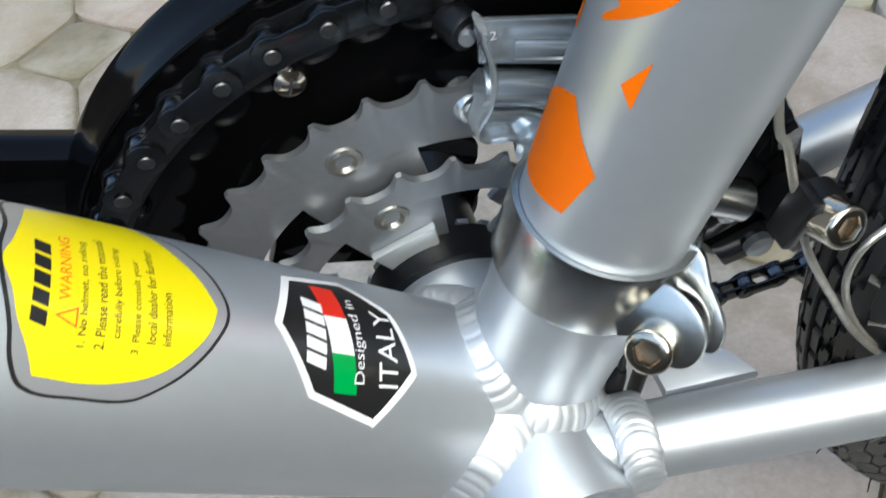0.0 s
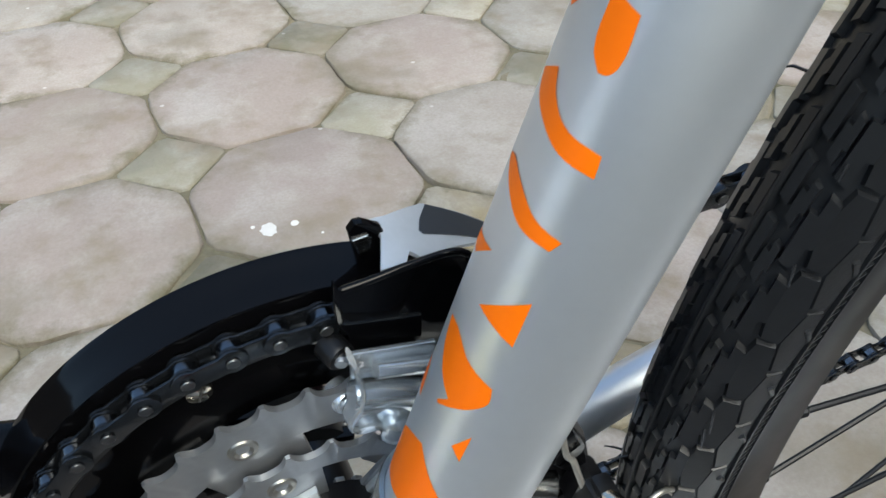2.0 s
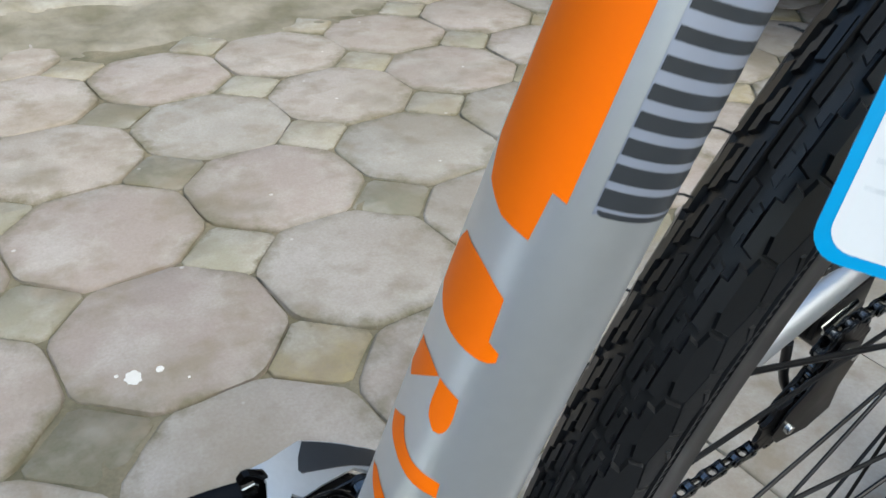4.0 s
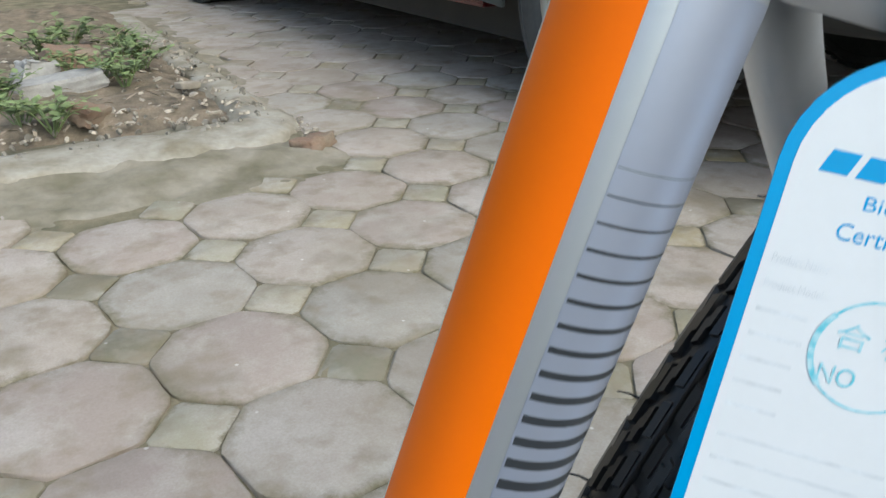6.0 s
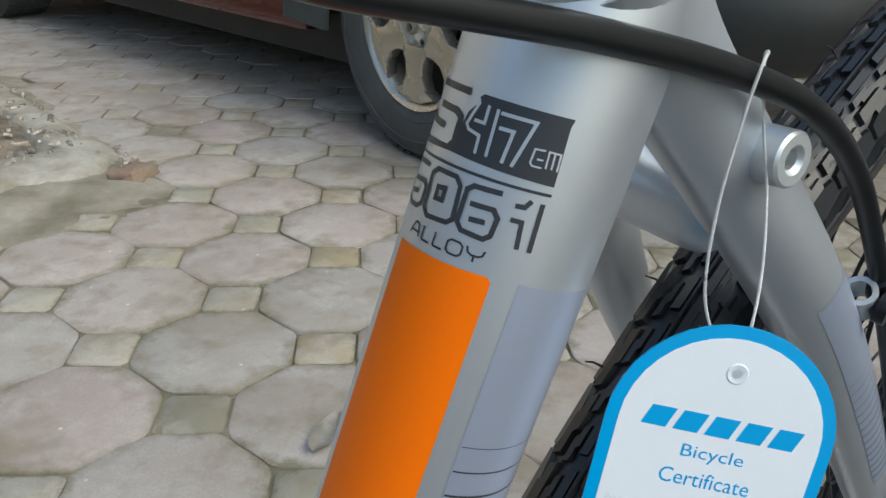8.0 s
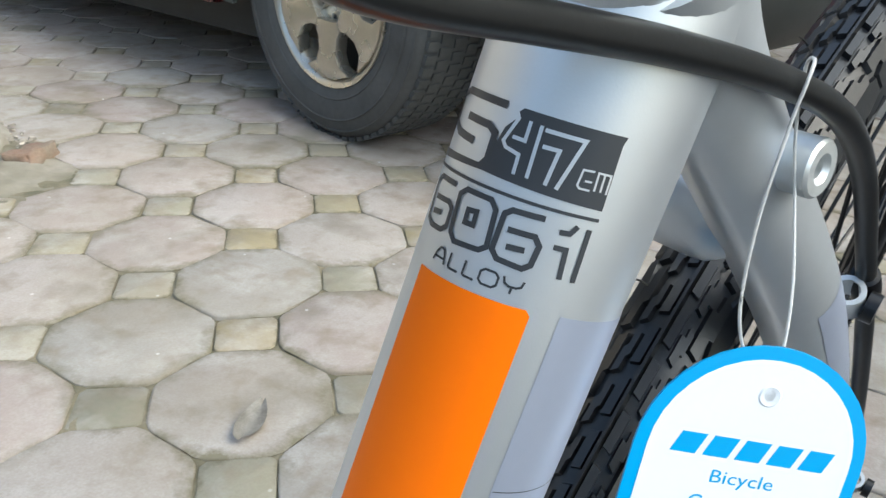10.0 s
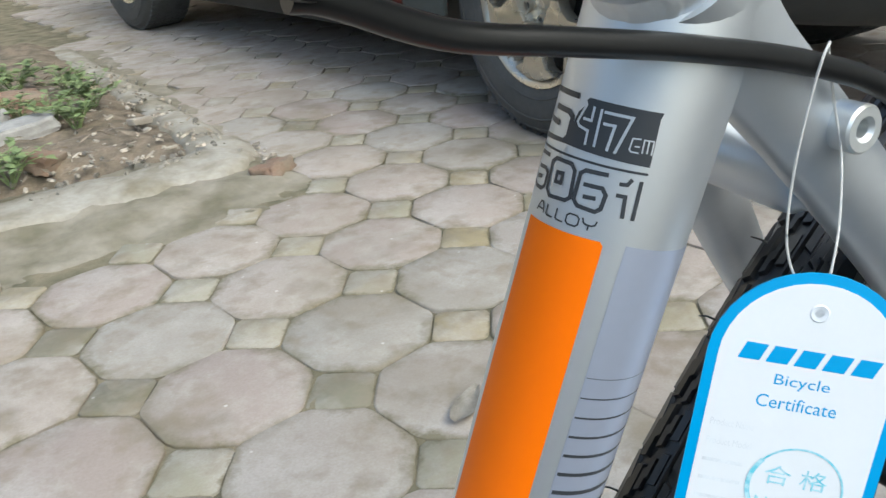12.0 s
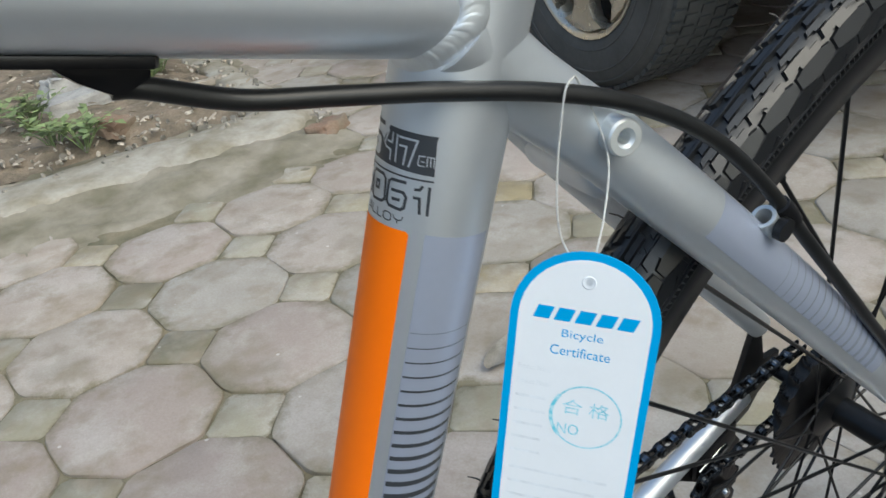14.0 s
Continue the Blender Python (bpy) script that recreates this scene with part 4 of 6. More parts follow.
prism(bm, [(-0.018, -0.015), (0.0, -0.018), (0.06, -0.0145), (0.165, -0.0115), (0.178, -0.008), (0.183, 0.0), (0.178, 0.008), (0.165, 0.0115), (0.06, 0.0145), (0.0, 0.018), (-0.018, 0.015)], BB + Vector((0, 0.0700, 0)), crank_d, Vector((0, 1, 0)).cross(crank_d) * -1, -0.0135, 0.0055)
part("crank_arm", bm, BLACK_GLOSS, crankset, "black crank arm")


# ---- chain ----
def arc(c, r, a0, a1, n):
    return [Vector((c[0] + r * math.cos(radians(a0 + (a1 - a0) * k / n)), 0, c[1] + r * math.sin(radians(a0 + (a1 - a0) * k / n)))) for k in range(n + 1)]


R44 = 44 * 0.0127 / (2 * math.pi)
ring_c = (RC.x, RC.z)
UP_P, LOW_P = (0.322, 0.300), (0.292, 0.252)
fore = arc(ring_c, R44, 100, 262, 60) + [Vector((LOW_P[0] - 0.004, 0, LOW_P[1] - 0.022))] + arc(LOW_P, 0.022, -80, 90, 12)[1:] + arc(UP_P, 0.020, 260, 130, 10) + arc((AXLE.x, AXLE.z), 0.036, -70, 84, 16)
aft = arc(ring_c, R44, 100, 86, 6) + [Vector((AXLE.x, 0, AXLE.z + 0.036))]


def pins(path, lateral0, lateral1):
    out, left, last = [Vector((path[0].x, lateral0, path[0].z))], 0.0127, Vector(path[0])
    total = sum((b - a).length for a, b in zip(path, path[1:]))
    gone = 0.0
    for a, b in zip(path, path[1:]):
        seg = (b - a).length
        pos = 0.0
        while seg - pos >= left:
            pos += left
            gone += left
            left = 0.0127
            q = a.lerp(b, pos / seg)
            f = max(0.0, (gone - 0.25) / max(0.1, total - 0.25)) if total > 0.5 else gone / total
            out.append(Vector((q.x, lateral0 + (lateral1 - lateral0) * min(1, f), q.z)))
        left -= seg - pos
    return out


chain = new("chain")
chain.parent = bicycle
chain["label"] = "dark oiled bicycle chain"


def link_mesh(outer):
    bm = bmesh.new()
    shape = []
    for cx, a0, a1 in ((0.0127, -128, 128), (0.0, 52, 308)):
        for k in range(13):
            a = radians(a0 + (a1 - a0) * k / 12)
            shape.append((cx + 0.0043 * math.cos(a), 0.0043 * math.sin(a)))
    lat = 0.0031 if outer else 0.0020
    for sgn in (-1, 1):
        prism(bm, shape, (0, sgn * lat + 0.00045, 0), (1, 0, 0), (0, 0, 1), 0.0009, 0.0002)
    n = len(bm.faces)
    for cx in (0.0, 0.0127):
        if outer:
            lathe(bm, [(0.0, -0.0044), (0.0016, -0.0044), (0.0019, -0.0041), (0.0019, 0.0041), (0.0016, 0.0044), (0.0, 0.0044)], (cx, 0, 0), (0, 1, 0), 14)
        else:
            lathe(bm, [(0.0030, -0.0015), (0.0038, -0.0013), (0.0038, 0.0013), (0.0030, 0.0015)], (cx, 0, 0), (0, 1, 0), 14)
    me = bpy.data.meshes.new("chain_link")
    bm.to_mesh(me)
    bm.free()
    me.materials.append(CHAIN_M)
    me.materials.append(CHAIN_PIN)
    me.materials.append(ROLLER)
    me.shade_smooth()
    me.set_sharp_from_angle(angle=radians(35))
    if outer:
        for f in me.polygons:
            if abs(f.center.y) > 0.0038:
                f.material_index = 1
    else:
        for f in me.polygons:
            if abs(f.center.y) < 0.0014:
                f.material_index = 2
    return me


LINKS = (link_mesh(True), link_mesh(False))
run1, run2 = pins(fore, 0.0503, 0.046), pins(aft, 0.0503, 0.046)
for run, flip in ((run1, 0), (run2, 1)):
    for k, (a, b) in enumerate(zip(run, run[1:])):
        d = (b - a).normalized()
        y = Vector((0, 1, 0))
        y = (y - d * d.y).normalized()
        z = d.cross(y)
        ob = new("chain_link", LINKS[(k + flip) % 2])
        ob.parent = chain
        m = Matrix((d, y, z)).transposed().to_4x4()
        m.translation = a
        ob.matrix_basis = m

# ---- front derailleur ----
derailleur = new("front_derailleur")
derailleur.parent = bicycle
derailleur["label"] = "zinc-plated front derailleur with band clamp"
bm = bmesh.new()
lathe(bm, [(SEAT_R + 0.0002, 0.0412), (SEAT_R + 0.0016, 0.0408), (SEAT_R + 0.0019, 0.0416), (SEAT_R + 0.0017, 0.0495), (SEAT_R + 0.0019, 0.0568), (SEAT_R + 0.0016, 0.0580), (SEAT_R + 0.0002, 0.0576)], SEAT_A, SEAT_D, 72, closed=True)
part("clamp_band", bm, CHROME, derailleur, "polished clamp band")
# two ears of the band and the bolt through them
BOLT_AX = Vector((-0.62, -0.55, 0.56)).normalized()
EAR_X, EAR_Y = Vector((0.7536, -0.6160, 0.2293)), Vector((0.2188, 0.5640, 0.7962))
BOLT_AT = Vector((-0.0297, -0.0277, 0.3482))
for d, thick, outline in ((0.0105, 0.0060, [(-0.0082, 0.0080), (-0.0066, 0.0105), (-0.0032, 0.0115), (0.0010, 0.0125), (0.0034, 0.0118), (0.0075, 0.0083), (0.0093, 0.0042), (0.0091, -0.0001), (0.0065, -0.0036), (0.0031, -0.0041), (0.0003, -0.0015), (-0.0039, 0.0006), (-0.0072, 0.0002)]),
                          (0.0160, 0.0026, [(-0.0010, 0.0124), (0.0032, 0.0175), (0.0051, 0.0175), (0.0079, 0.0103), (0.0109, 0.0033), (0.0111, -0.0005), (0.0092, -0.0037), (0.0062, -0.0031), (0.0023, 0.0047)])):
    bm = bmesh.new()
    prism(bm, rounded(outline, 75, 3), BOLT_AT - BOLT_AX * d, EAR_X, EAR_Y, thick, 0.0012)
    part("clamp_ear", bm, CHROME, derailleur)
bolt(derailleur, BOLT_AT, BOLT_AX, 0.0046, 0.0085, BRASSY, "clamp_bolt", "nickel socket-head clamp bolt", 0.58)
bm = bmesh.new()
tube(bm, [BOLT_AT - BOLT_AX * 0.007, BOLT_AT - BOLT_AX * 0.020], 0.0034, 20)
part("clamp_barrel", bm, CHROME, derailleur)
# cable liner that enters the shell
bm = bmesh.new()
tube(bm, [(-0.0225, -0.0100, 0.3154), (-0.0238, -0.0120, 0.3088)], 0.0009, 10)
liner = part("cable_liner", bm, BLACK_METAL, bicycle, "thin black cable end")
bm = bmesh.new()
tube(bm, [(-0.0237, -0.0120, 0.3101), (-0.0245, -0.0120, 0.3069), (-0.0247, -0.0120, 0.3006)], [0.0013, 0.0022, 0.0022], 14)
part("liner_plug", bm, BLACK_SATIN, liner)
bm = bmesh.new()
tube(bm, [(-0.0152, -0.0080, 0.3020), (-0.0161, -0.0080, 0.2874)], 0.0020, 14)
part("liner_stub", bm, BLACK_SATIN, liner)
# linkage on the drive side
bm = bmesh.new()
prism(bm, [(-0.0395, 0.3782), (-0.0150, 0.3718), (-0.0150, 0.3588), (-0.0398, 0.3674)], (0, 0.0370, 0), (1, 0, 0), (0, 0, 1), -0.0016, 0.0004)
up = part("upper_link", bm, ZINC, derailleur, "zinc-plated link stamped 2")
bm = bmesh.new()
tube(bm, spline([(-0.0335, 0.0348, 0.3712), (-0.0240, 0.0345, 0.3684), (-0.0150, 0.0345, 0.3654)], 4), 0.0026, 16)
part("pressed_rib", bm, ZINC, up)
t = words("2", None, 0.0022)
bmesh.ops.transform(t, matrix=Matrix.Translation((-0.0378, 0.0352, 0.3742)) @ Matrix.Rotation(math.pi / 2, 4, "X"), verts=t.verts)
part("stamped_digit", t, WHITE_PRINT, up)
bm = bmesh.new()
p = [(-0.0402, 0.0365, 0.3612), (-0.0290, 0.0360, 0.3580), (-0.0180, 0.0350, 0.3530)]
tube(bm, spline(p, 4), 0.0042, 20)
part("lower_link", bm, ZINC, derailleur)
bm = bmesh.new()
prism(bm, [(-0.0426, 0.3508), (-0.0402, 0.3560), (-0.0300, 0.3530), (-0.0180, 0.3450), (-0.0150, 0.3380), (-0.0250, 0.3370), (-0.0310, 0.3440), (-0.0360, 0.3480)], (0, 0.0340, 0), (1, 0, 0), (0, 0, 1), -0.0022, 0.0006)
part("link_bracket", bm, ZINC, derailleur)
bm = bmesh.new()
p = spline([(-0.0398, 0.0352, 0.3792), (-0.0396, 0.0352, 0.3759), (-0.0379, 0.0352, 0.3680), (-0.0389, 0.0350, 0.3597), (-0.0424, 0.0348, 0.3530), (-0.0404, 0.0346, 0.3496), (-0.0340, 0.0344, 0.3480), (-0.0292, 0.0342, 0.3392), (-0.0270, 0.0340, 0.3300)], 6)
tube(bm, p, [(0.0009, 0.0040)] * len(p), 12)
part("side_plate", bm, ZINC, derailleur)
for x, z, mat in ((-0.0408, 0.3722, BLACK_METAL), (-0.0406, 0.3508, ZINC)):
    bm = bmesh.new()
    lathe(bm, [(0.0, -0.0020), (0.0018, -0.0020), (0.0024, -0.0010), (0.0040, -0.0008), (0.0044, 0.0), (0.0044, 0.0060)], (x, 0.0420, z), (-0.35, 1, 0), 28)
    part("link_pivot", bm, mat, derailleur)
    bm = bmesh.new()
    lathe(bm, [(0.0, 0.0), (0.0016, 0.0), (0.0020, -0.0008), (0.0020, -0.004)], (x - 0.0008, 0.0392, z), (-0.35, -1, 0), 20)
    part("pivot_pin", bm, STEEL, derailleur)
bm = bmesh.new()
lathe(bm, [(0.0, 0.001), (0.0038, 0.0010), (0.0052, 0.0), (0.0052, -0.006)], (-0.0290, 0.0300, 0.3440), (-0.2, -1, 0.1), 28)
part("spring_cap", bm, ZINC, derailleur)
# cage: black inner plate, bright outer plate with a dark slate panel
bm = bmesh.new()
prism(bm, [(-0.0407, 0.4017), (-0.0392, 0.3973), (-0.0302, 0.3974), (-0.0207, 0.3988), (-0.0116, 0.3993), (-0.0060, 0.3981), (0.0000, 0.3936), (0.0042, 0.3821), (0.0015, 0.3547), (-0.0134, 0.3630), (-0.0235, 0.3675), (-0.0368, 0.3724), (-0.0381, 0.3795), (-0.0406, 0.3842), (-0.0412, 0.3907)], (0, 0.0428, 0), (1, 0, 0), (0, 0, 1), -0.0013, 0.0003)
part("cage_inner_plate", bm, BLACK_GLOSS, derailleur, "gloss black inner cage plate")
bm = bmesh.new()
tube(bm, spline([(-0.0387, 0.0425, 0.3978), (-0.0303, 0.0425, 0.3984), (-0.0208, 0.0425, 0.3995), (-0.0095, 0.0425, 0.3998), (-0.0036, 0.0425, 0.3966), (0.0023, 0.0425, 0.3873)], 6), 0.0011, 12)
part("cage_rolled_edge", bm, BLACK_GLOSS, derailleur)
CAGE_R = 0.108


def cage_sheet(outline, r0, r1):
    """A plate bent round the chainset's axis: outline of (degrees, lateral), from radius r0 to r1."""
    bm = bmesh.new()
    bm.faces.new([bm.verts.new((a, b * 1000, 0)) for a, b in outline])
    bmesh.ops.triangulate(bm, faces=bm.faces)
    for cut in range(40, 84, 3):
        bmesh.ops.bisect_plane(bm, geom=bm.verts[:] + bm.edges[:] + bm.faces[:], plane_co=(cut, 0, 0), plane_no=(1, 0, 0), dist=1e-6)
    low = bm.faces[:]
    got = bmesh.ops.extrude_face_region(bm, geom=low)
    for v in got["geom"]:
        if isinstance(v, bmesh.types.BMVert):
            v.co.z = 1.0
    for v in bm.verts:
        a, r = radians(v.co.x), r0 + (r1 - r0) * v.co.z
        v.co = BB + Vector((r * math.cos(a), v.co.y / 1000, r * math.sin(a)))
    bmesh.ops.recalc_face_normals(bm, faces=bm.faces)
    return bm


bridge_plate = cage_sheet([(76.1, 0.0635), (71.7, 0.0655), (64.0, 0.0718), (50.3, 0.0696), (40.0, 0.0700), (40.0, 0.0535), (50.0, 0.0560), (54.8, 0.0585), (58.9, 0.0555), (63.9, 0.0523), (69.3, 0.0483), (70.8, 0.0508), (72.2, 0.0465), (76.5, 0.0445), (73.8, 0.0575), (74.0, 0.0605)], CAGE_R - 0.0012, CAGE_R)
outer = part("cage_outer_plate", bridge_plate, PLATE, derailleur, "bright steel outer cage plate")
part("slate_panel", cage_sheet([(63.4, 0.0711), (50.8, 0.0684), (42.0, 0.0690), (42.0, 0.0598), (54.7, 0.0595), (61.7, 0.0582), (66.9, 0.0577), (67.3, 0.0593), (66.0, 0.0643)], CAGE_R - 0.0004, CAGE_R + 0.0004), INK, outer, "dark slate panel on the plate")
bm = bmesh.new()
prism(bm, [(-0.0312, 0.4002), (-0.0293, 0.4026), (-0.0272, 0.4025), (-0.0220, 0.3990), (-0.0203, 0.3946), (-0.0221, 0.3775), (-0.0286, 0.3804), (-0.0295, 0.3893)], (0, 0.0615, 0), (1, 0, 0), (0, 0, 1), 0.0030, 0.0010)
part("cage_bent_end", bm, BLACK_GLOSS, derailleur)
# chrome sliver in place of a bright highlight on the bent end
bm = bmesh.new()
prism(bm, [(-0.0306, 0.3980), (-0.0262, 0.3984), (-0.0250, 0.3969), (-0.0256, 0.3930), (-0.0289, 0.3920)], (0, 0.0588, 0), (1, 0, 0), (0, 0, 1), 0.0014, 0.0005)
part("bent_end_highlight", bm, CHROME, derailleur)
# swing arm behind the seat tube with its pinch bolt and cable
bm = bmesh.new()
prism(bm, [(-0.0060, 0.3760), (-0.0022, 0.3801), (0.0043, 0.3785), (0.0095, 0.3690), (0.0143, 0.3500), (0.0136, 0.3320), (0.0040, 0.3300), (-0.0060, 0.3380), (-0.0125, 0.3500), (-0.0110, 0.3640)], (0, -0.0050, 0), (1, 0, 0), (0, 0, 1), -0.0280, 0.0030)
swing = part("swing_arm", bm, BLACK_SATIN, derailleur, "black swing arm")
for name, shape, at, thick, bev in (
    ("arm_lobe", [(-0.0040, 0.3720), (-0.0022, 0.3790), (0.0022, 0.3800), (0.0052, 0.3750), (0.0072, 0.3660), (0.0020, 0.3640)], -0.0010, 0.0085, 0.0022),
    ("arm_web", [(-0.0090, 0.3560), (-0.0040, 0.3630), (0.0010, 0.3600), (-0.0010, 0.3500), (-0.0080, 0.3470)], -0.0010, 0.0070, 0.0016),
    ("arm_foot", [(-0.0060, 0.3430), (0.0050, 0.3480), (0.0120, 0.3440), (0.0100, 0.3350), (0.0000, 0.3330)], -0.0010, 0.0060, 0.0020),
):
    bm = bmesh.new()
    prism(bm, shape, (0, at, 0), (1, 0, 0), (0, 0, 1), thick, bev)
    part(name, bm, BLACK_GLOSS, swing)
for x, z, r in ((0.0020, 0.3745, 0.0030), (-0.0045, 0.3560, 0.0026), (0.0055, 0.3405, 0.0030)):
    bm = bmesh.new()
    lathe(bm, [(0.0, 0.0008), (r * 0.7, 0.0007), (r, 0.0), (r, -0.006)], (x, -0.0088, z), (0, -1, 0), 20)
    part("arm_pivot", bm, STEEL, swing)
bm = bmesh.new()
prism(bm, [(0.0010, 0.3560), (0.0060, 0.3660), (0.0100, 0.3640), (0.0120, 0.3520), (0.0060, 0.3480)], (0, -0.0060, 0), (1, 0, 0), (0, 0, 1), 0.0110, 0.0018)
part("arm_shoulder", bm, BLACK_SATIN, derailleur)
bm = bmesh.new()
box(bm, (0.0030, 0.0065, 0.0125), (0.0022, -0.0170, 0.3625), Matrix.Rotation(0.25, 3, "Y"), 0.0010)
part("cable_washer", bm, BLACK_METAL, derailleur)
bm = bmesh.new()
box(bm, (0.0060, 0.0070, 0.0100), (0.0066, -0.0165, 0.3625), Matrix.Rotation(0.25, 3, "Y"), 0.0016)
part("clamp_plate", bm, BLACK_METAL, derailleur)
bolt(derailleur, (0.0070, -0.0250, 0.3660), (0.1, -0.9, 0.42), 0.0043, 0.0080, BRASSY, "pinch_bolt", "nickel socket-head pinch bolt", 0.58)
bm = bmesh.new()
tube(bm, [(-0.0105, -0.0060, 0.3620), (-0.0020, -0.0080, 0.3580)], 0.0040, 16)
part("limit_screw", bm, CHROME, derailleur)
bm = bmesh.new()
p = [(-0.004, 0.0050, 0.430), (-0.0033, -0.0100, 0.3856), (-0.0005, -0.0125, 0.3768), (0.0035, -0.0155, 0.3628), (0.0054, -0.0185, 0.3554), (0.0081, -0.0205, 0.3489), (0.0155, -0.0215, 0.3357), (0.0276, -0.0220, 0.3153), (0.0449, -0.0220, 0.2925), (0.0683, -0.0210, 0.2708), (0.0744, -0.0180, 0.2810), (0.0529, -0.0160, 0.3229), (0.0328, -0.0165, 0.3460), (0.0241, -0.0175, 0.3465), (0.0207, -0.0185, 0.3401), (0.0229, -0.0190, 0.3287), (0.0309, -0.0195, 0.3123), (0.0452, -0.0190, 0.2918), (0.0643, -0.0180, 0.2686)]
tube(bm, spline(p, 8), 0.00085, 10)
part("shift_cable", bm, CABLE, derailleur, "bare wire cable with a curled end")

# ---- rear wheel ----
wheel = new("rear_wheel")
wheel.parent = bicycle
wheel["label"] = "rear wheel with a black studded tyre and black spokes"
TYRE_M, TYRE_r = 0.3510, 0.0140
bm = bmesh.new()
prof = []
for k in range(25):
    a = radians(-138 + 276 * k / 24)
    prof.append((TYRE_M + TYRE_r * math.cos(a), TYRE_r * 1.05 * math.sin(a)))
lathe(bm, prof, AXLE, (0, 1, 0), 160, caps=False)


def tread(bm, rows):
    """Blocks on the tyre: (section angle, length along, width across, count, shift, height, skew)."""
    for sec, ln, wd, n, shift, hgt, skew, shape in rows:
        sa = radians(sec)
        for k in range(n):
            w = 2 * math.pi * (k + shift) / n
            rad = Vector((math.cos(w), 0, math.sin(w)))
            tan = Vector((-math.sin(w), 0, math.cos(w)))
            lat = Vector((0, 1, 0))
            nor = rad * math.cos(sa) + lat * math.sin(sa)
            acr = lat * math.cos(sa) - rad * math.sin(sa)
            c = AXLE + rad * TYRE_M + nor * (TYRE_r * (1.0 + 0.03 * abs(math.sin(sa))) - 0.0006)
            if shape == "hex":
                out = [(-0.5, -0.27), (0.0, -0.5), (0.5, -0.27), (0.5, 0.27), (0.0, 0.5), (-0.5, 0.27)]
            elif shape == "saw":
                out = [(-0.5, -0.5), (0.1, -0.5), (0.14, -0.2), (0.5, -0.2), (0.5, 0.5), (-0.2, 0.5), (-0.24, 0.1), (-0.5, 0.1)]
            else:
                out = [(-0.5, -0.5), (0.5, -0.5), (0.5, 0.5), (-0.5, 0.5)]
            lo = [bm.verts.new(c + tan * (x * ln + y * skew) + acr * (y * wd) - nor * (0.5 * (y * wd) ** 2 / TYRE_r)) for x, y in out]
            hi = [bm.verts.new(c + tan * ((x * 0.93) * ln + y * skew) + acr * (y * 0.90 * wd) + nor * (hgt - 0.5 * (y * wd) ** 2 / TYRE_r)) for x, y in out]
            bm.faces.new(hi)
            m = len(lo)
            for i in range(m):
                bm.faces.new((lo[i], lo[(i + 1) % m], hi[(i + 1) % m], hi[i]))


ROWS = []
for s in (-1, 1):
    ROWS += [(9 * s, 0.0112, 0.0027, 150, 0.25 + 0.25 * s, 0.0022, 0.001 * s, "bar"), (22 * s, 0.0112, 0.0030, 150, 0.5 + 0.25 * s, 0.0022, 0.002 * s, "saw"), (38 * s, 0.0192, 0.0050, 108, 0.1, 0.0022, 0.002 * s, "saw"),
             (58 * s, 0.0204, 0.0088, 108, 0.0, 0.0019, 0.001 * s, "hex"), (84 * s, 0.0202, 0.0088, 108, 0.5, 0.0014, 0.0, "hex")]
tread(bm, ROWS)
lathe(bm, [(TYRE_M + TYRE_r - 0.001, -0.0010), (TYRE_M + TYRE_r + 0.0026, -0.0004), (TYRE_M + TYRE_r + 0.0026, 0.0004), (TYRE_M + TYRE_r - 0.001, 0.0010)], AXLE, (0, 1, 0), 160, caps=False)
for sgn in (-1, 1):
    for k in range(108):
        w = 2 * math.pi * (k + 0.3) / 108
        rad, tan = Vector((math.cos(w), 0, math.sin(w))), Vector((-math.sin(w), 0, math.cos(w)))
        p = [AXLE + rad * (TYRE_M + TYRE_r * math.cos(radians(a)) ) + Vector((0, sgn * TYRE_r * 1.05 * math.sin(radians(a)), 0)) + tan * t for a, t in ((88, 0.0), (97, 0.003), (106, 0.0070))]
        tube(bm, p, [0.0010, 0.0009, 0.0005], 5)
rng = random.Random(77)
for k in range(90):
    w, sa = 2 * math.pi * (k + rng.random()) / 90, radians(rng.choice((-1, 1)) * rng.uniform(14, 66))
    rad, tan = Vector((math.cos(w), 0, math.sin(w))), Vector((-math.sin(w), 0, math.cos(w)))
    out = rad * math.cos(sa) + Vector((0, math.sin(sa), 0))
    foot = AXLE + rad * TYRE_M + out * (TYRE_r + 0.0012)
    tube(bm, [foot, foot + out * 0.003 + tan * 0.0004, foot + out * rng.uniform(0.0045, 0.0065) + tan * 0.0016], [0.00042, 0.00036, 0.00022], 5)
bmesh.ops.recalc_face_normals(bm, faces=bm.faces)
part("tyre", bm, RUBBER, wheel, "black tyre with hexagonal tread blocks", 30)
bm = bmesh.new()
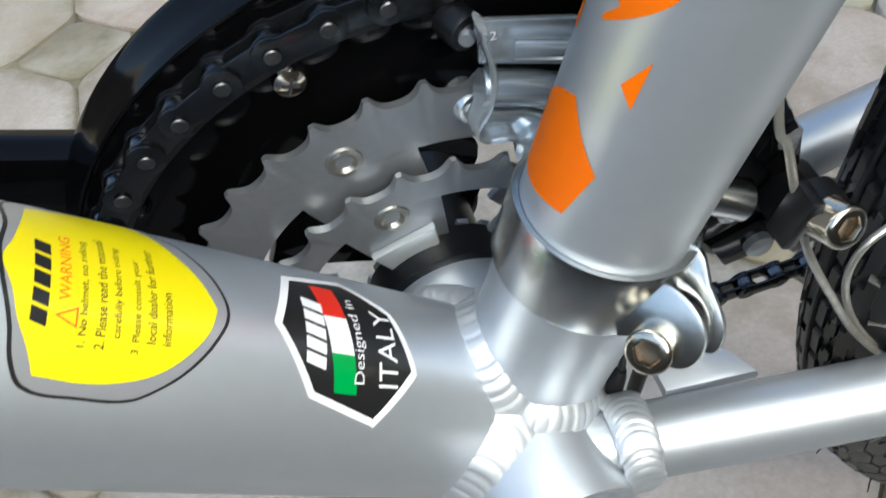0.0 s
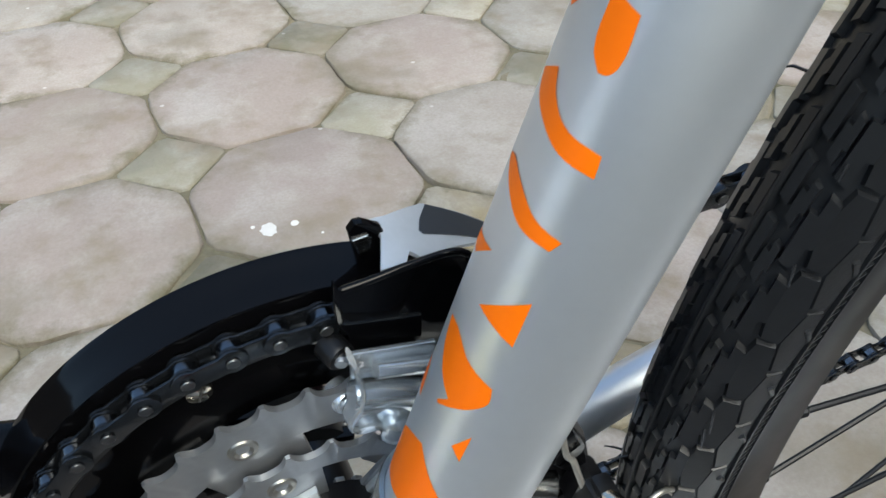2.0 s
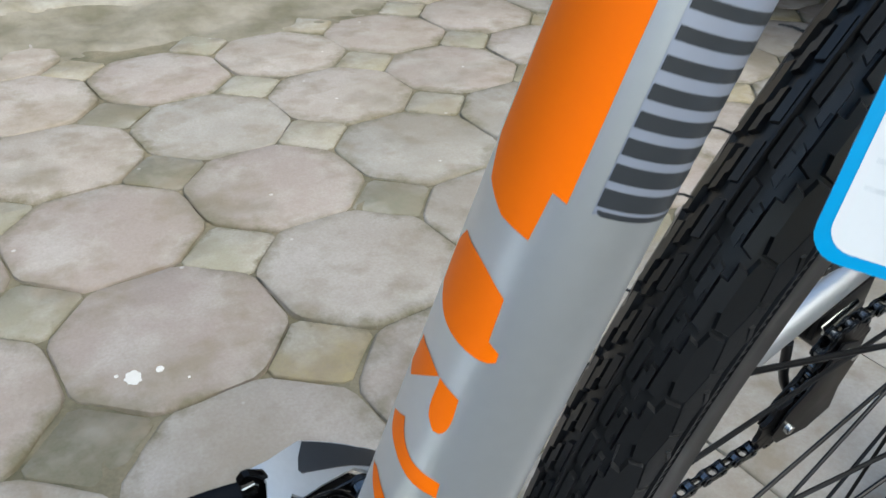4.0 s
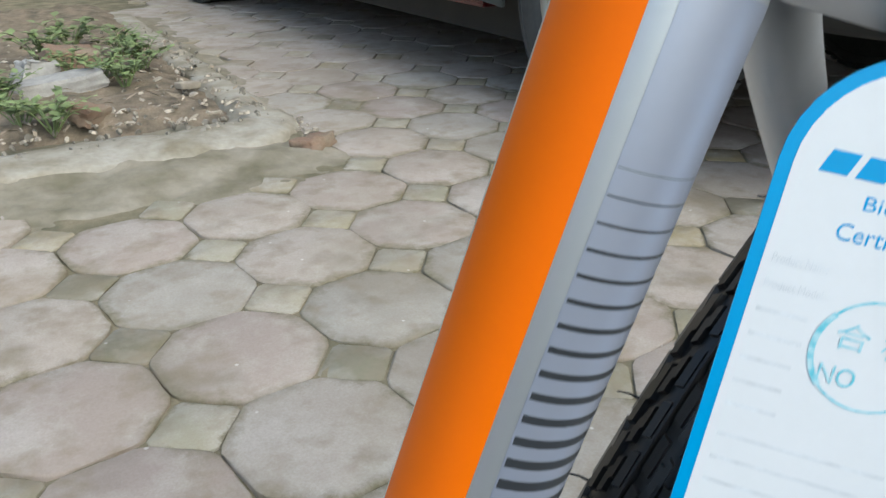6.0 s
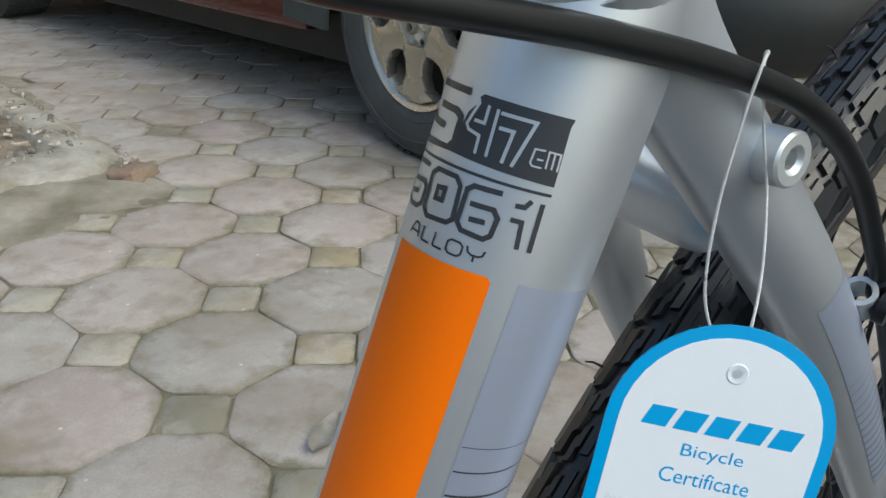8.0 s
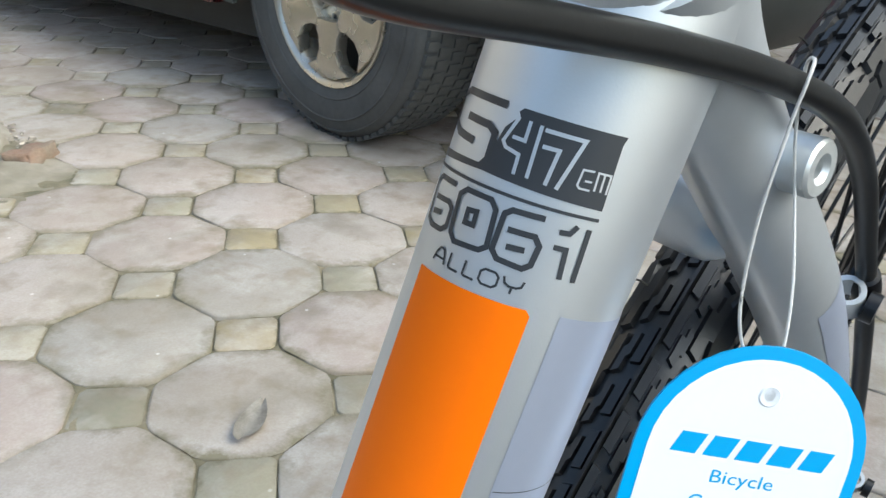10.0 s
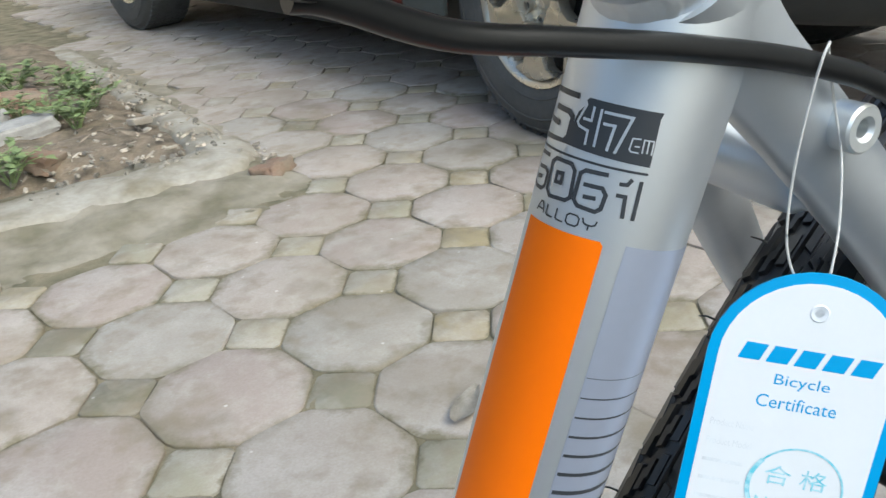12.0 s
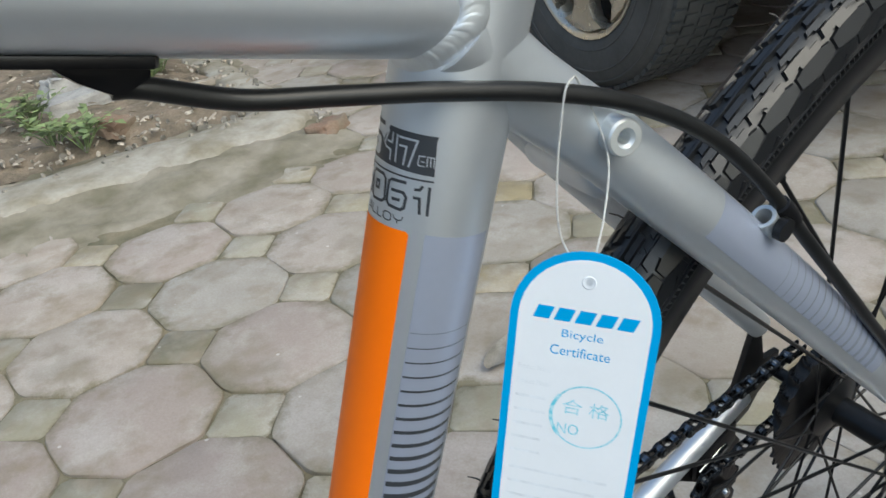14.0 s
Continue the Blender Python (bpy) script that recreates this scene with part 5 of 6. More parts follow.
for sgn in (-1, 1):
    for k in range(760):
        w = 2 * math.pi * k / 760
        lo, hi = [], []
        for dr, dw in ((-0.0020, -0.0014), (-0.0020, 0.0002), (0.0020, 0.0030), (0.0020, 0.0014)):
            a = w + dw
            for lst, lat in ((lo, 0.0130 + 0.18 * dr), (hi, 0.0146 + 0.18 * dr)):
                lst.append(bm.verts.new(AXLE + Vector(((0.3452 + dr) * math.cos(a), sgn * lat, (0.3452 + dr) * math.sin(a)))))
        bm.faces.new(hi)
        for i in range(4):
            bm.faces.new((lo[i], lo[(i + 1) % 4], hi[(i + 1) % 4], hi[i]))
    for rr in (0.3426, 0.3478):
        lat = sgn * (0.0138 + 0.18 * (rr - 0.3452))
        lathe(bm, [(rr - 0.0006, lat - sgn * 0.001), (rr - 0.0003, lat + sgn * 0.0011), (rr + 0.0003, lat + sgn * 0.0011), (rr + 0.0006, lat - sgn * 0.001)], AXLE, (0, 1, 0), 160, caps=False)
bmesh.ops.recalc_face_normals(bm, faces=bm.faces)
tagged(part("bead_ribs", bm, RUBBER, wheel), kind="stuff")
bm = bmesh.new()
lathe(bm, [(0.3190, -0.0085), (0.3190, 0.0085), (0.3225, 0.0110), (0.3405, 0.0120), (0.3425, 0.0114), (0.3425, -0.0114), (0.3405, -0.0120), (0.3225, -0.0110)], AXLE, (0, 1, 0), 140, closed=True)
part("rim", bm, BLACK_METAL, wheel, "black alloy rim")
bm = bmesh.new()
lathe(bm, [(0.0045, -0.066), (0.0045, -0.050), (0.010, -0.050), (0.010, -0.040), (0.022, -0.034), (0.024, -0.031), (0.022, -0.029), (0.010, -0.022), (0.010, 0.016), (0.024, 0.020), (0.024, 0.023), (0.012, 0.026), (0.012, 0.050), (0.0045, 0.050), (0.0045, 0.066)], AXLE, (0, 1, 0), 40)
part("hub", bm, BLACK_METAL, wheel)
for k in range(36):
    left = k % 2 == 0
    w = 2 * math.pi * (k + 0.35) / 36
    h = w + (1 if (k // 2) % 2 else -1) * radians(62)
    lat = -0.0315 if left else 0.0215
    a = AXLE + Vector((0.0225 * math.cos(h), lat, 0.0225 * math.sin(h)))
    b = AXLE + Vector((0.3190 * math.cos(w), -0.001 if left else 0.001, 0.3190 * math.sin(w)))
    bm = bmesh.new()
    n = (b - a).normalized()
    tube(bm, [a, a + n * 0.27, b - n * 0.014, b - n * 0.013, b], [0.00115, 0.00115, 0.00115, 0.0020, 0.0020], 8)
    part("spoke", bm, BLACK_METAL, wheel)
# sprockets
for k, n in enumerate((28, 24, 22, 20, 18, 16, 14)):
    gear(n, 0.014, 0.029 + 0.0032 * k, 0.0018, BLACK_METAL, "sprocket", "", wheel, 0.1 * k, AXLE, 0.0050)

# ---- rear derailleur ----
rear = new("rear_derailleur")
rear.parent = bicycle
rear["label"] = "black rear derailleur"
bm = bmesh.new()
prism(bm, [(0.388, 0.352), (0.398, 0.338), (0.386, 0.316), (0.362, 0.306), (0.346, 0.314), (0.352, 0.334)], (0, 0.070, 0), (1, 0, 0), (0, 0, 1), -0.012, 0.003)
part("mounting_knuckle", bm, BLACK_SATIN, rear)
bm = bmesh.new()
prism(bm, [(0.358, 0.330), (0.362, 0.308), (0.334, 0.290), (0.318, 0.292), (0.316, 0.312)], (0, 0.062, 0), (1, 0, 0), (0, 0, 1), -0.016, 0.003)
part("parallelogram", bm, BLACK_SATIN, rear)
bm = bmesh.new()
prism(bm, [(0.3008, 0.303), (0.3212, 0.31), (0.335, 0.3221), (0.3629, 0.3131), (0.3754, 0.2963), (0.3762, 0.2659), (0.3699, 0.2521), (0.3424, 0.269)], (0, 0.0800, 0), (1, 0, 0), (0, 0, 1), 0.0140, 0.003)
shell_part = part("derailleur_body", bm, BLACK_SATIN, rear, "black derailleur body")
bm = bmesh.new()
tube(bm, spline([(0.3489, 0.064, 0.3116), (0.3210, 0.063, 0.3005)], 3), 0.0042, 14)
part("link_tube", bm, CHROME, shell_part)
bm = bmesh.new()
tube(bm, spline([(0.2840, 0.060, 0.3107), (0.2982, 0.058, 0.2729), (0.3241, 0.055, 0.2434)], 4), 0.0030, 12)
part("pulley_arm", bm, BLACK_METAL, rear)
for lat in (0.0415, 0.0515):
    bm = bmesh.new()
    prism(bm, [(0.308, 0.314), (0.326, 0.308), (0.336, 0.290), (0.333, 0.266), (0.338, 0.244), (0.320, 0.234), (0.290, 0.238), (0.280, 0.250), (0.286, 0.268), (0.298, 0.282)], (0, lat, 0), (1, 0, 0), (0, 0, 1), -0.0016, 0.0004)
    part("pulley_cage", bm, BLACK_METAL, rear)
for c in (UP_P, LOW_P):
    gear(10, 0.004, 0.0465, 0.0030, BLACK_SATIN, "jockey_pulley", "", rear, 0.0, Vector((c[0], 0, c[1])), 0.0046)
    bm = bmesh.new()
    lathe(bm, [(0.0, 0.002), (0.0030, 0.002), (0.0036, 0.0), (0.0036, -0.012)], (c[0], 0.0400, c[1]), (0, -1, 0), 18)
    part("pulley_bolt", bm, CHROME, rear)


# ---- hang tag: card hung by a string over the cable ----
TAG = Matrix(((0.7096, 0.2230, -0.6679, 0.1239), (-0.6876, 0.0154, -0.7254, 0.0444), (-0.1515, 0.9747, 0.1643, 0.6400), (0, 0, 0, 1)))
hang_tag = new("hang_tag")
hang_tag.matrix_world = TAG
tagged(hang_tag, "white and cyan certificate tag hung by a thin string", "tag")
HW, TOPY, BOT = 0.0212, 0.0090, -0.1190


def tag_outline(inset, n=18):
    w, r = HW - inset, HW - inset
    pts = [(w * math.cos(math.pi * k / n), TOPY - HW + r * math.sin(math.pi * k / n)) for k in range(n + 1)]
    c = 0.006 - inset * 0.5
    for cx, a0 in ((-w + c, 180), (w - c, 270)):
        pts += [(cx + c * math.cos(radians(a0 + 90 * k / 6)), BOT + inset + c + c * math.sin(radians(a0 + 90 * k / 6))) for k in range(7)]
    return pts


bm = bmesh.new()
prism(bm, tag_outline(0), (0, 0, -0.0004), (1, 0, 0), (0, 1, 0), 0.0006)
card = part("card", bm, CARD_BLUE, hang_tag, "cyan-edged card")
bm = bmesh.new()
prism(bm, tag_outline(0.0024), (0, 0, 0.0002), (1, 0, 0), (0, 1, 0), 0.00008)
part("card_face", bm, CARD, hang_tag, "white card face")


def on_tag(name, bm, mat, z=0.00034, parent=card):
    bmesh.ops.transform(bm, matrix=Matrix.Translation((0, 0, z)), verts=bm.verts)
    return part(name, bm, mat, parent)


for bar in slanted_blocks(-0.0146, 0.0152, -0.0128, -0.0088, 5, 0.35):
    on_tag("maker_bar", bar, CARD_BLUE)
on_tag("title_word", moved(words("Bicycle", 0.0118, 0.0033), -0.0058, -0.0186), CARD_BLUE)
on_tag("title_word", moved(words("Certificate", 0.0172, 0.0031), -0.0086, -0.0236), CARD_BLUE)
for k, body in enumerate(("Product Name", "Product Model", None, None, None, None, None)):
    y = -0.0300 - 0.0048 * k
    w = (0.0096, 0.0100, 0.0090, 0.0094, 0.0090, 0.0088, 0.0092)[k]
    b = words(body, w, 0.0017) if body else flat([(0, 0.0002), (w, 0.0002), (w, 0.0011), (0, 0.0011)])
    on_tag("field_line", moved(b, -0.0172, y), FAINT)
for k in range(9):
    y = -0.0650 - 0.0050 * k
    on_tag("field_line", moved(flat([(0, 0), (0.030 - 0.003 * (k % 3), 0), (0.030 - 0.003 * (k % 3), 0.0009), (0, 0.0009)]), -0.0168, y), FAINT)
ring = [(0.0042 + 0.0103 * math.cos(2 * math.pi * k / 48), -0.0428 + 0.0103 * math.sin(2 * math.pi * k / 48)) for k in range(48)]
on_tag("stamp_ring", strokes([ring + [ring[0]]], 0.0005), STAMP, 0.00038)
on_tag("stamp_smear", strokes([ring[19:31]], 0.0011), STAMP, 0.00042)
on_tag("stamp_word", moved(words("\u5408 \u683c", 0.0138, 0.0050), -0.0030, -0.0424), STAMP, 0.00040)
on_tag("stamp_word", moved(words("NO", 0.0064, 0.0036), -0.0038, -0.0494), STAMP, 0.00040)
bm = bmesh.new()
lathe(bm, [(0.0010, 0.0), (0.0018, 0.0002), (0.0021, 0.0)], (0, 0, 0.0003), (0, 0, 1), 24)
part("punched_eyelet", bm, FAINT, hang_tag)
loop = [(0.0, 0.0, -0.0009), (-0.0054, 0.0054, -0.0012), (-0.0100, 0.0142, 0.0002), (-0.0122, 0.0292, 0.0012), (-0.0126, 0.0450, 0.0024), (-0.0124, 0.0525, 0.0032), (-0.0112, 0.0554, 0.0008), (-0.0100, 0.0540, -0.0035), (-0.0045, 0.0430, -0.0105), (0.0001, 0.0316, -0.0122), (0.0012, 0.0190, -0.0065), (0.0007, 0.0090, -0.0020), (0.0, 0.0, -0.0012)]
bm = bmesh.new()
tube(bm, spline(loop, 8), 0.00030, 8)
part("string", bm, STRING, hang_tag, "thin white string")

# ---- parked car: x forward, y into the car, z up, front wheel at the origin ----
CARM = Matrix(((0.12, 0.9928, 0, 1.375), (-0.9928, 0.12, 0, 1.705), (0, 0, 1, 0), (0, 0, 0, 1)))
car = new("car")
car.matrix_world = CARM
tagged(car, "dark red car with champagne alloy wheels, parked on the paving", "car")
WR, BASE = 0.378, -3.0


def shared(bm, mat, name):
    me = bpy.data.meshes.new(name)
    bm.normal_update()
    bm.to_mesh(me)
    bm.free()
    me.materials.append(mat)
    me.shade_smooth()
    me.set_sharp_from_angle(angle=radians(50))
    return me


def car_tyre():
    bm = bmesh.new()
    prof = [(0.226, -0.096), (0.240, -0.112), (0.270, -0.122), (0.310, -0.128), (0.345, -0.122), (0.364, -0.108), (0.375, -0.086), (0.378, -0.03), (0.378, 0.03), (0.375, 0.086), (0.364, 0.108), (0.345, 0.122), (0.310, 0.128), (0.270, 0.122), (0.240, 0.112), (0.226, 0.096)]
    lathe(bm, prof, (0, 0, 0), (0, 1, 0), 96, caps=False)
    for rr in (0.268, 0.322, 0.352):
        for sg in (-1, 1):
            h = sg * (0.1218 if rr < 0.3 else 0.1275 if rr < 0.34 else 0.1188)
            lathe(bm, [(rr - 0.003, h), (rr, h + sg * 0.0022), (rr + 0.003, h)], (0, 0, 0), (0, 1, 0), 96, caps=False)
    for k in range(72):
        for y in (-0.085, -0.045, 0.0, 0.045, 0.085):
            q = 2 * math.pi * k / 72 + (0.04 if y in (-0.045, 0.045) else 0)
            rad, tan = Vector((math.cos(q), 0, math.sin(q))), Vector((-math.sin(q), 0, math.cos(q)))
            lo = [bm.verts.new(rad * 0.370 + tan * a + Vector((0, y + b, 0))) for a, b in ((-0.011, -0.017), (0.011, -0.017), (0.011, 0.017), (-0.011, 0.017))]
            hi = [bm.verts.new(v.co + rad * 0.0115) for v in lo]
            bm.faces.new(hi)
            for i in range(4):
                bm.faces.new((lo[i], lo[(i + 1) % 4], hi[(i + 1) % 4], hi[i]))
    return shared(bm, CAR_TYRE, "tyre")


TYRE_MESH = car_tyre()


def car_wheel(x, y, sgn, steer=0.0):
    w = new("wheel")
    w.parent = car
    w.matrix_basis = Matrix.Translation((x, y, WR)) @ Matrix.Rotation(steer, 4, "Z")
    ty = new("tyre", TYRE_MESH)
    ty.parent = w
    ty["label"] = "dusty black car tyre"
    o = -sgn
    bm = bmesh.new()
    lathe(bm, [(0.200, o * 0.02), (0.216, o * 0.095), (0.228, o * 0.112), (0.240, o * 0.116), (0.241, o * 0.108), (0.232, o * 0.09), (0.222, 0.0), (0.222, -o * 0.1)], (0, 0, 0), (0, 1, 0), 64, caps=False)
    rim = part("rim", bm, CAR_RIM, w, "champagne alloy rim")
    # dark disc behind the spokes paints the shaded depth of the wheel
    bm = bmesh.new()
    lathe(bm, [(0.0, o * 0.030), (0.215, o * 0.020)], (0, 0, 0), (0, 1, 0), 48)
    part("spoke_backing", bm, HOLE_SHADE, w)
    for k in range(6):
        a = 2 * math.pi * (k + 0.5) / 6
        c, q = math.cos(a), math.sin(a)
        bm = bmesh.new()
        prism(bm, [(0.070, -0.040), (0.092, -0.052), (0.112, -0.040), (0.150, -0.036), (0.180, -0.050), (0.198, -0.092), (0.219, -0.030), (0.221, 0.0), (0.219, 0.030), (0.198, 0.092), (0.180, 0.050), (0.150, 0.036), (0.112, 0.040), (0.092, 0.052), (0.070, 0.040)], (0, o * 0.072, 0), (c, 0, q), (-q, 0, c), -o * 0.040 if o < 0 else -0.040, 0.007)
        part("spoke", bm, CAR_RIM, w)
        at = Vector((0.066 * c, o * 0.078, 0.066 * q))
        bm = bmesh.new()
        lathe(bm, [(0.010, o * 0.006), (0.0125, o * 0.008), (0.016, o * 0.007), (0.0175, 0.0), (0.0175, -o * 0.02), (0.010, -o * 0.02)], at, (0, 1, 0), 20, closed=True)
        nut = part("wheel_nut", bm, CAR_RIM, w)
        # dark hexagon fills the nut in place of a shaded recess
        bm = bmesh.new()
        hexes(bm, at + Vector((0, -o * 0.006, 0)), (0, o, 0), 0.0098, 0.008)
        part("nut_socket", bm, HOLE_SHADE, nut)
    bm = bmesh.new()
    lathe(bm, [(0.0, o * 0.084), (0.028, o * 0.083), (0.036, o * 0.079), (0.040, o * 0.074), (0.086, o * 0.074), (0.094, o * 0.066), (0.094, o * 0.04)], (0, 0, 0), (0, 1, 0), 40)
    part("hub_cap", bm, CAR_RIM, w)
    return w


for x in (0.0, BASE):
    for y, sgn in ((0.10, 1), (1.46, -1)):
        car_wheel(x, y, sgn, radians(-9) if x == 0 else 0.0)


def arch(cx, r, n=14):
    return [(cx + r * math.cos(math.pi * k / n), WR + 0.02 + r * math.sin(math.pi * k / n)) for k in range(n + 1)]


side = [(0.88, 0.42), (0.44, 0.36)] + arch(0.0, 0.43) + [(-0.45, 0.33), (BASE + 0.45, 0.33)] + arch(BASE, 0.43) + [(BASE - 0.45, 0.40), (BASE - 0.95, 0.46), (BASE - 1.0, 0.75), (BASE - 0.95, 1.05), (0.55, 1.02), (0.86, 0.86), (0.92, 0.62)]
bm = bmesh.new()
prism(bm, side, (0, 1.56, 0), (1, 0, 0), (0, 0, 1), 1.56, 0.03)
body = part("body", bm, CAR_RED, car, "dark red painted body")
bm = bmesh.new()
prism(bm, [(-0.35, 1.02), (-1.0, 1.55), (-1.4, 1.66), (-3.1, 1.66), (-3.7, 1.50), (-3.92, 1.05)], (0, 1.46, 0), (1, 0, 0), (0, 0, 1), 1.36, 0.05)
part("cabin", bm, CAR_RED, car)
for pane in ([(-0.62, 1.08), (-1.08, 1.46), (-1.75, 1.54), (-1.75, 1.08)], [(-1.83, 1.08), (-1.83, 1.54), (-2.75, 1.54), (-2.75, 1.08)], [(-2.83, 1.08), (-2.83, 1.54), (-3.45, 1.46), (-3.66, 1.10)]):
    for y in (0.094, 1.474):
        bm = bmesh.new()
        prism(bm, pane, (0, y, 0), (1, 0, 0), (0, 0, 1), 0.008, 0.002)
        part("side_window", bm, CAR_GLASS, car)
bm = bmesh.new()
box(bm, (2.06, 0.10, 0.13), (-1.5, 0.04, 0.345), None, 0.02)
part("side_sill", bm, CAR_RED, car)
# underbody made low and wide to deepen the shade beneath the car
bm = bmesh.new()
box(bm, (3.3, 1.30, 0.28), (-2.05, 0.80, 0.30), None, 0.03)
part("underbody", bm, CAR_TRIM, car)
bm = bmesh.new()
p = spline([(0.40, 0.02, 0.50), (0.72, 0.02, 0.50), (0.93, 0.16, 0.50), (1.0, 0.45, 0.50), (1.02, 0.78, 0.50), (1.0, 1.11, 0.50), (0.93, 1.40, 0.50), (0.72, 1.54, 0.50)], 6)
tube(bm, p, [(0.10, 0.13)] * len(p), 24, side=(0, 0, 1))
part("bumper", bm, CAR_TRIM, car, "dark grey plastic bumper")
bm = bmesh.new()
box(bm, (0.20, 0.018, 0.24), (-0.46, -0.012, 0.425), Matrix.Rotation(0.08, 3, "Y"), 0.006)
part("mud_flap", bm, CAR_FLAP, car, "grey rubber mud flap")
for x in (0.0, BASE):
    bm = bmesh.new()
    pts = [(x + 0.44 * math.cos(math.pi * k / 16), -0.004, WR + 0.02 + 0.44 * math.sin(math.pi * k / 16)) for k in range(17)]
    tube(bm, pts, 0.022, 10)
    part("wheel_arch_trim", bm, CAR_TRIM, car)
for y in (0.12, 1.30):
    bm = bmesh.new()
    box(bm, (0.10, 0.28, 0.14), (0.86, y + 0.07, 0.80), None, 0.03)
    part("headlight", bm, CAR_GLASS, car)

# ---- garden bed with its worn concrete edge ----
def lumpy(x, y, f=6.0, a=0.01):
    return a * noise.noise((x * f, y * f, 3.1)) + 0.5 * a * noise.noise((x * f * 3, y * f * 3, 7.7))


BX, BY, SY = 0.76, 1.73, 1.97
bm = bmesh.new()
NX, NY = 110, 90
grid = {}
for i in range(NX + 1):
    for j in range(NY + 1):
        x, y = BX - 3.2 * (i / NX) ** 1.25, BY + 2.6 * (j / NY) ** 1.25
        ex = BX - x + 0.05 * noise.noise((y * 3, 1.0, 0)) + 0.02 * noise.noise((y * 14, 1.0, 0))
        ey = y - BY + 0.04 * noise.noise((x * 3, 2.0, 0)) + 0.015 * noise.noise((x * 15, 2.0, 0))
        e = min(ex, ey, 0.7 * (ex + ey) - 0.10)
        z = -0.007 + 0.026 * min(1, max(0, e / 0.30)) ** 0.8
        z += (lumpy(x, y, 7, 0.010) + lumpy(x, y, 22, 0.006)) * min(1, max(0, e / 0.05))
        grid[i, j] = bm.verts.new((x, y, z))
for i in range(NX):
    for j in range(NY):
        bm.faces.new((grid[i, j], grid[i, j + 1], grid[i + 1, j + 1], grid[i + 1, j]))
bmesh.ops.recalc_face_normals(bm, faces=bm.faces)
kerb = tagged(part("concrete_edging", bm, KERB, None, "", 80), "worn stained concrete edging of a garden bed", "edging", kind="structure")
bm = bmesh.new()
line = spline([(-2.40, 2.10), (-1.20, 2.09), (-0.20, 2.10), (0.40, 2.105), (0.585, 2.15), (0.625, 2.30), (0.612, 2.80), (0.590, 3.40), (0.55, 4.30)], 16)
rows = []
for i, q in enumerate(line):
    a, b = line[max(i - 1, 0)], line[min(i + 1, len(line) - 1)]
    t = Vector((b[0] - a[0], b[1] - a[1], 0)).normalized()
    side, wide = Vector((-t.y, t.x, 0)), 1.0 - 0.42 * min(1, max(0, (q[1] - 2.12) / 0.25))
    row = []
    for off, z in ((-0.115, -0.004), (-0.098, 0.020), (-0.070, 0.031), (-0.020, 0.036), (0.040, 0.038), (0.085, 0.034), (0.108, 0.020), (0.120, -0.004)):
        rag = 1 + 0.30 * noise.noise((q[0] * 5, q[1] * 5, off * 20)) + 0.14 * noise.noise((q[0] * 19, q[1] * 19, off * 30))
        p = Vector((q[0], q[1], 0)) + side * off * wide * rag
        row.append(bm.verts.new((p.x, p.y, z + lumpy(p.x, p.y, 9, 0.007) + lumpy(p.x, p.y, 40, 0.003))))
    rows.append(row)
for a, b in zip(rows, rows[1:]):
    for k in range(7):
        bm.faces.new((a[k], b[k], b[k + 1], a[k + 1]))
bmesh.ops.recalc_face_normals(bm, faces=bm.faces)
part("coping", bm, COPING, kerb, "pale trowelled concrete rim", 80)
bm = bmesh.new()
grid = {}
for i in range(71):
    for j in range(61):
        x, y = BX - 0.20 - 2.8 * i / 70, SY + 0.27 + 2.2 * j / 60
        e = min(BX - 0.20 - x, y - SY - 0.27)
        z = 0.016 + 0.040 * min(1, e / 0.12) + lumpy(x, y, 11, 0.020)
        grid[i, j] = bm.verts.new((x + 0.03 * noise.noise((y * 6, 3, 0)), y + 0.03 * noise.noise((x * 6, 4, 0)), z))
for i in range(70):
    for j in range(60):
        bm.faces.new((grid[i, j], grid[i, j + 1], grid[i + 1, j + 1], grid[i + 1, j]))
bmesh.ops.recalc_face_normals(bm, faces=bm.faces)
tagged(part("soil", bm, EARTH, None, "", 80), "dry brown soil of a garden bed", "soil", kind="structure")


def rubble(name, mat, size, at, turn, label, cat, seed):
    """A broken lump: a squashed box with displaced corners."""
    rng = random.Random(seed)
    bm = bmesh.new()
    box(bm, size, (0, 0, 0), None, min(size) * 0.18)
    bmesh.ops.subdivide_edges(bm, edges=bm.edges[:], cuts=3, use_grid_fill=True)
    for v in bm.verts:
        v.co *= 1 + 0.30 * noise.noise(v.co * 25 + Vector((seed, 0, 0)))
        v.co += 0.16 * min(size) * noise.noise_vector(v.co * 70 + Vector((0, seed, 0)))
    ob = part(name, bm, mat, None, "", 50)
    ob.matrix_world = Matrix.Translation(at) @ Euler((rng.uniform(-0.3, 0.3), rng.uniform(-0.3, 0.3), turn)).to_matrix().to_4x4()
    return tagged(ob, label, cat)


rubble("brick_piece", BRICK, (0.120, 0.070, 0.046), (0.690, 1.985, 0.006), 0.6, "broken red brick at the corner of the edging", "brick", 3)
rubble("brick_piece", BRICK, (0.17, 0.10, 0.07), (0.22, 3.04, 0.085), 0.2, "broken red brick lying on soil", "brick", 5)
rubble("brick_piece", BRICK, (0.11, 0.07, 0.05), (0.19, 2.34, 0.066), 0.8, "broken red brick lying on soil", "brick", 6)
rubble("stone", STONE, (0.11, 0.09, 0.08), (0.10, 2.82, 0.085), 0.4, "grey broken stone lying on soil", "stone", 8)
rubble("stone", STONE, (0.24, 0.12, 0.05), (0.16, 2.70, 0.075), 0.1, "pale concrete lump lying on soil", "stone", 9)
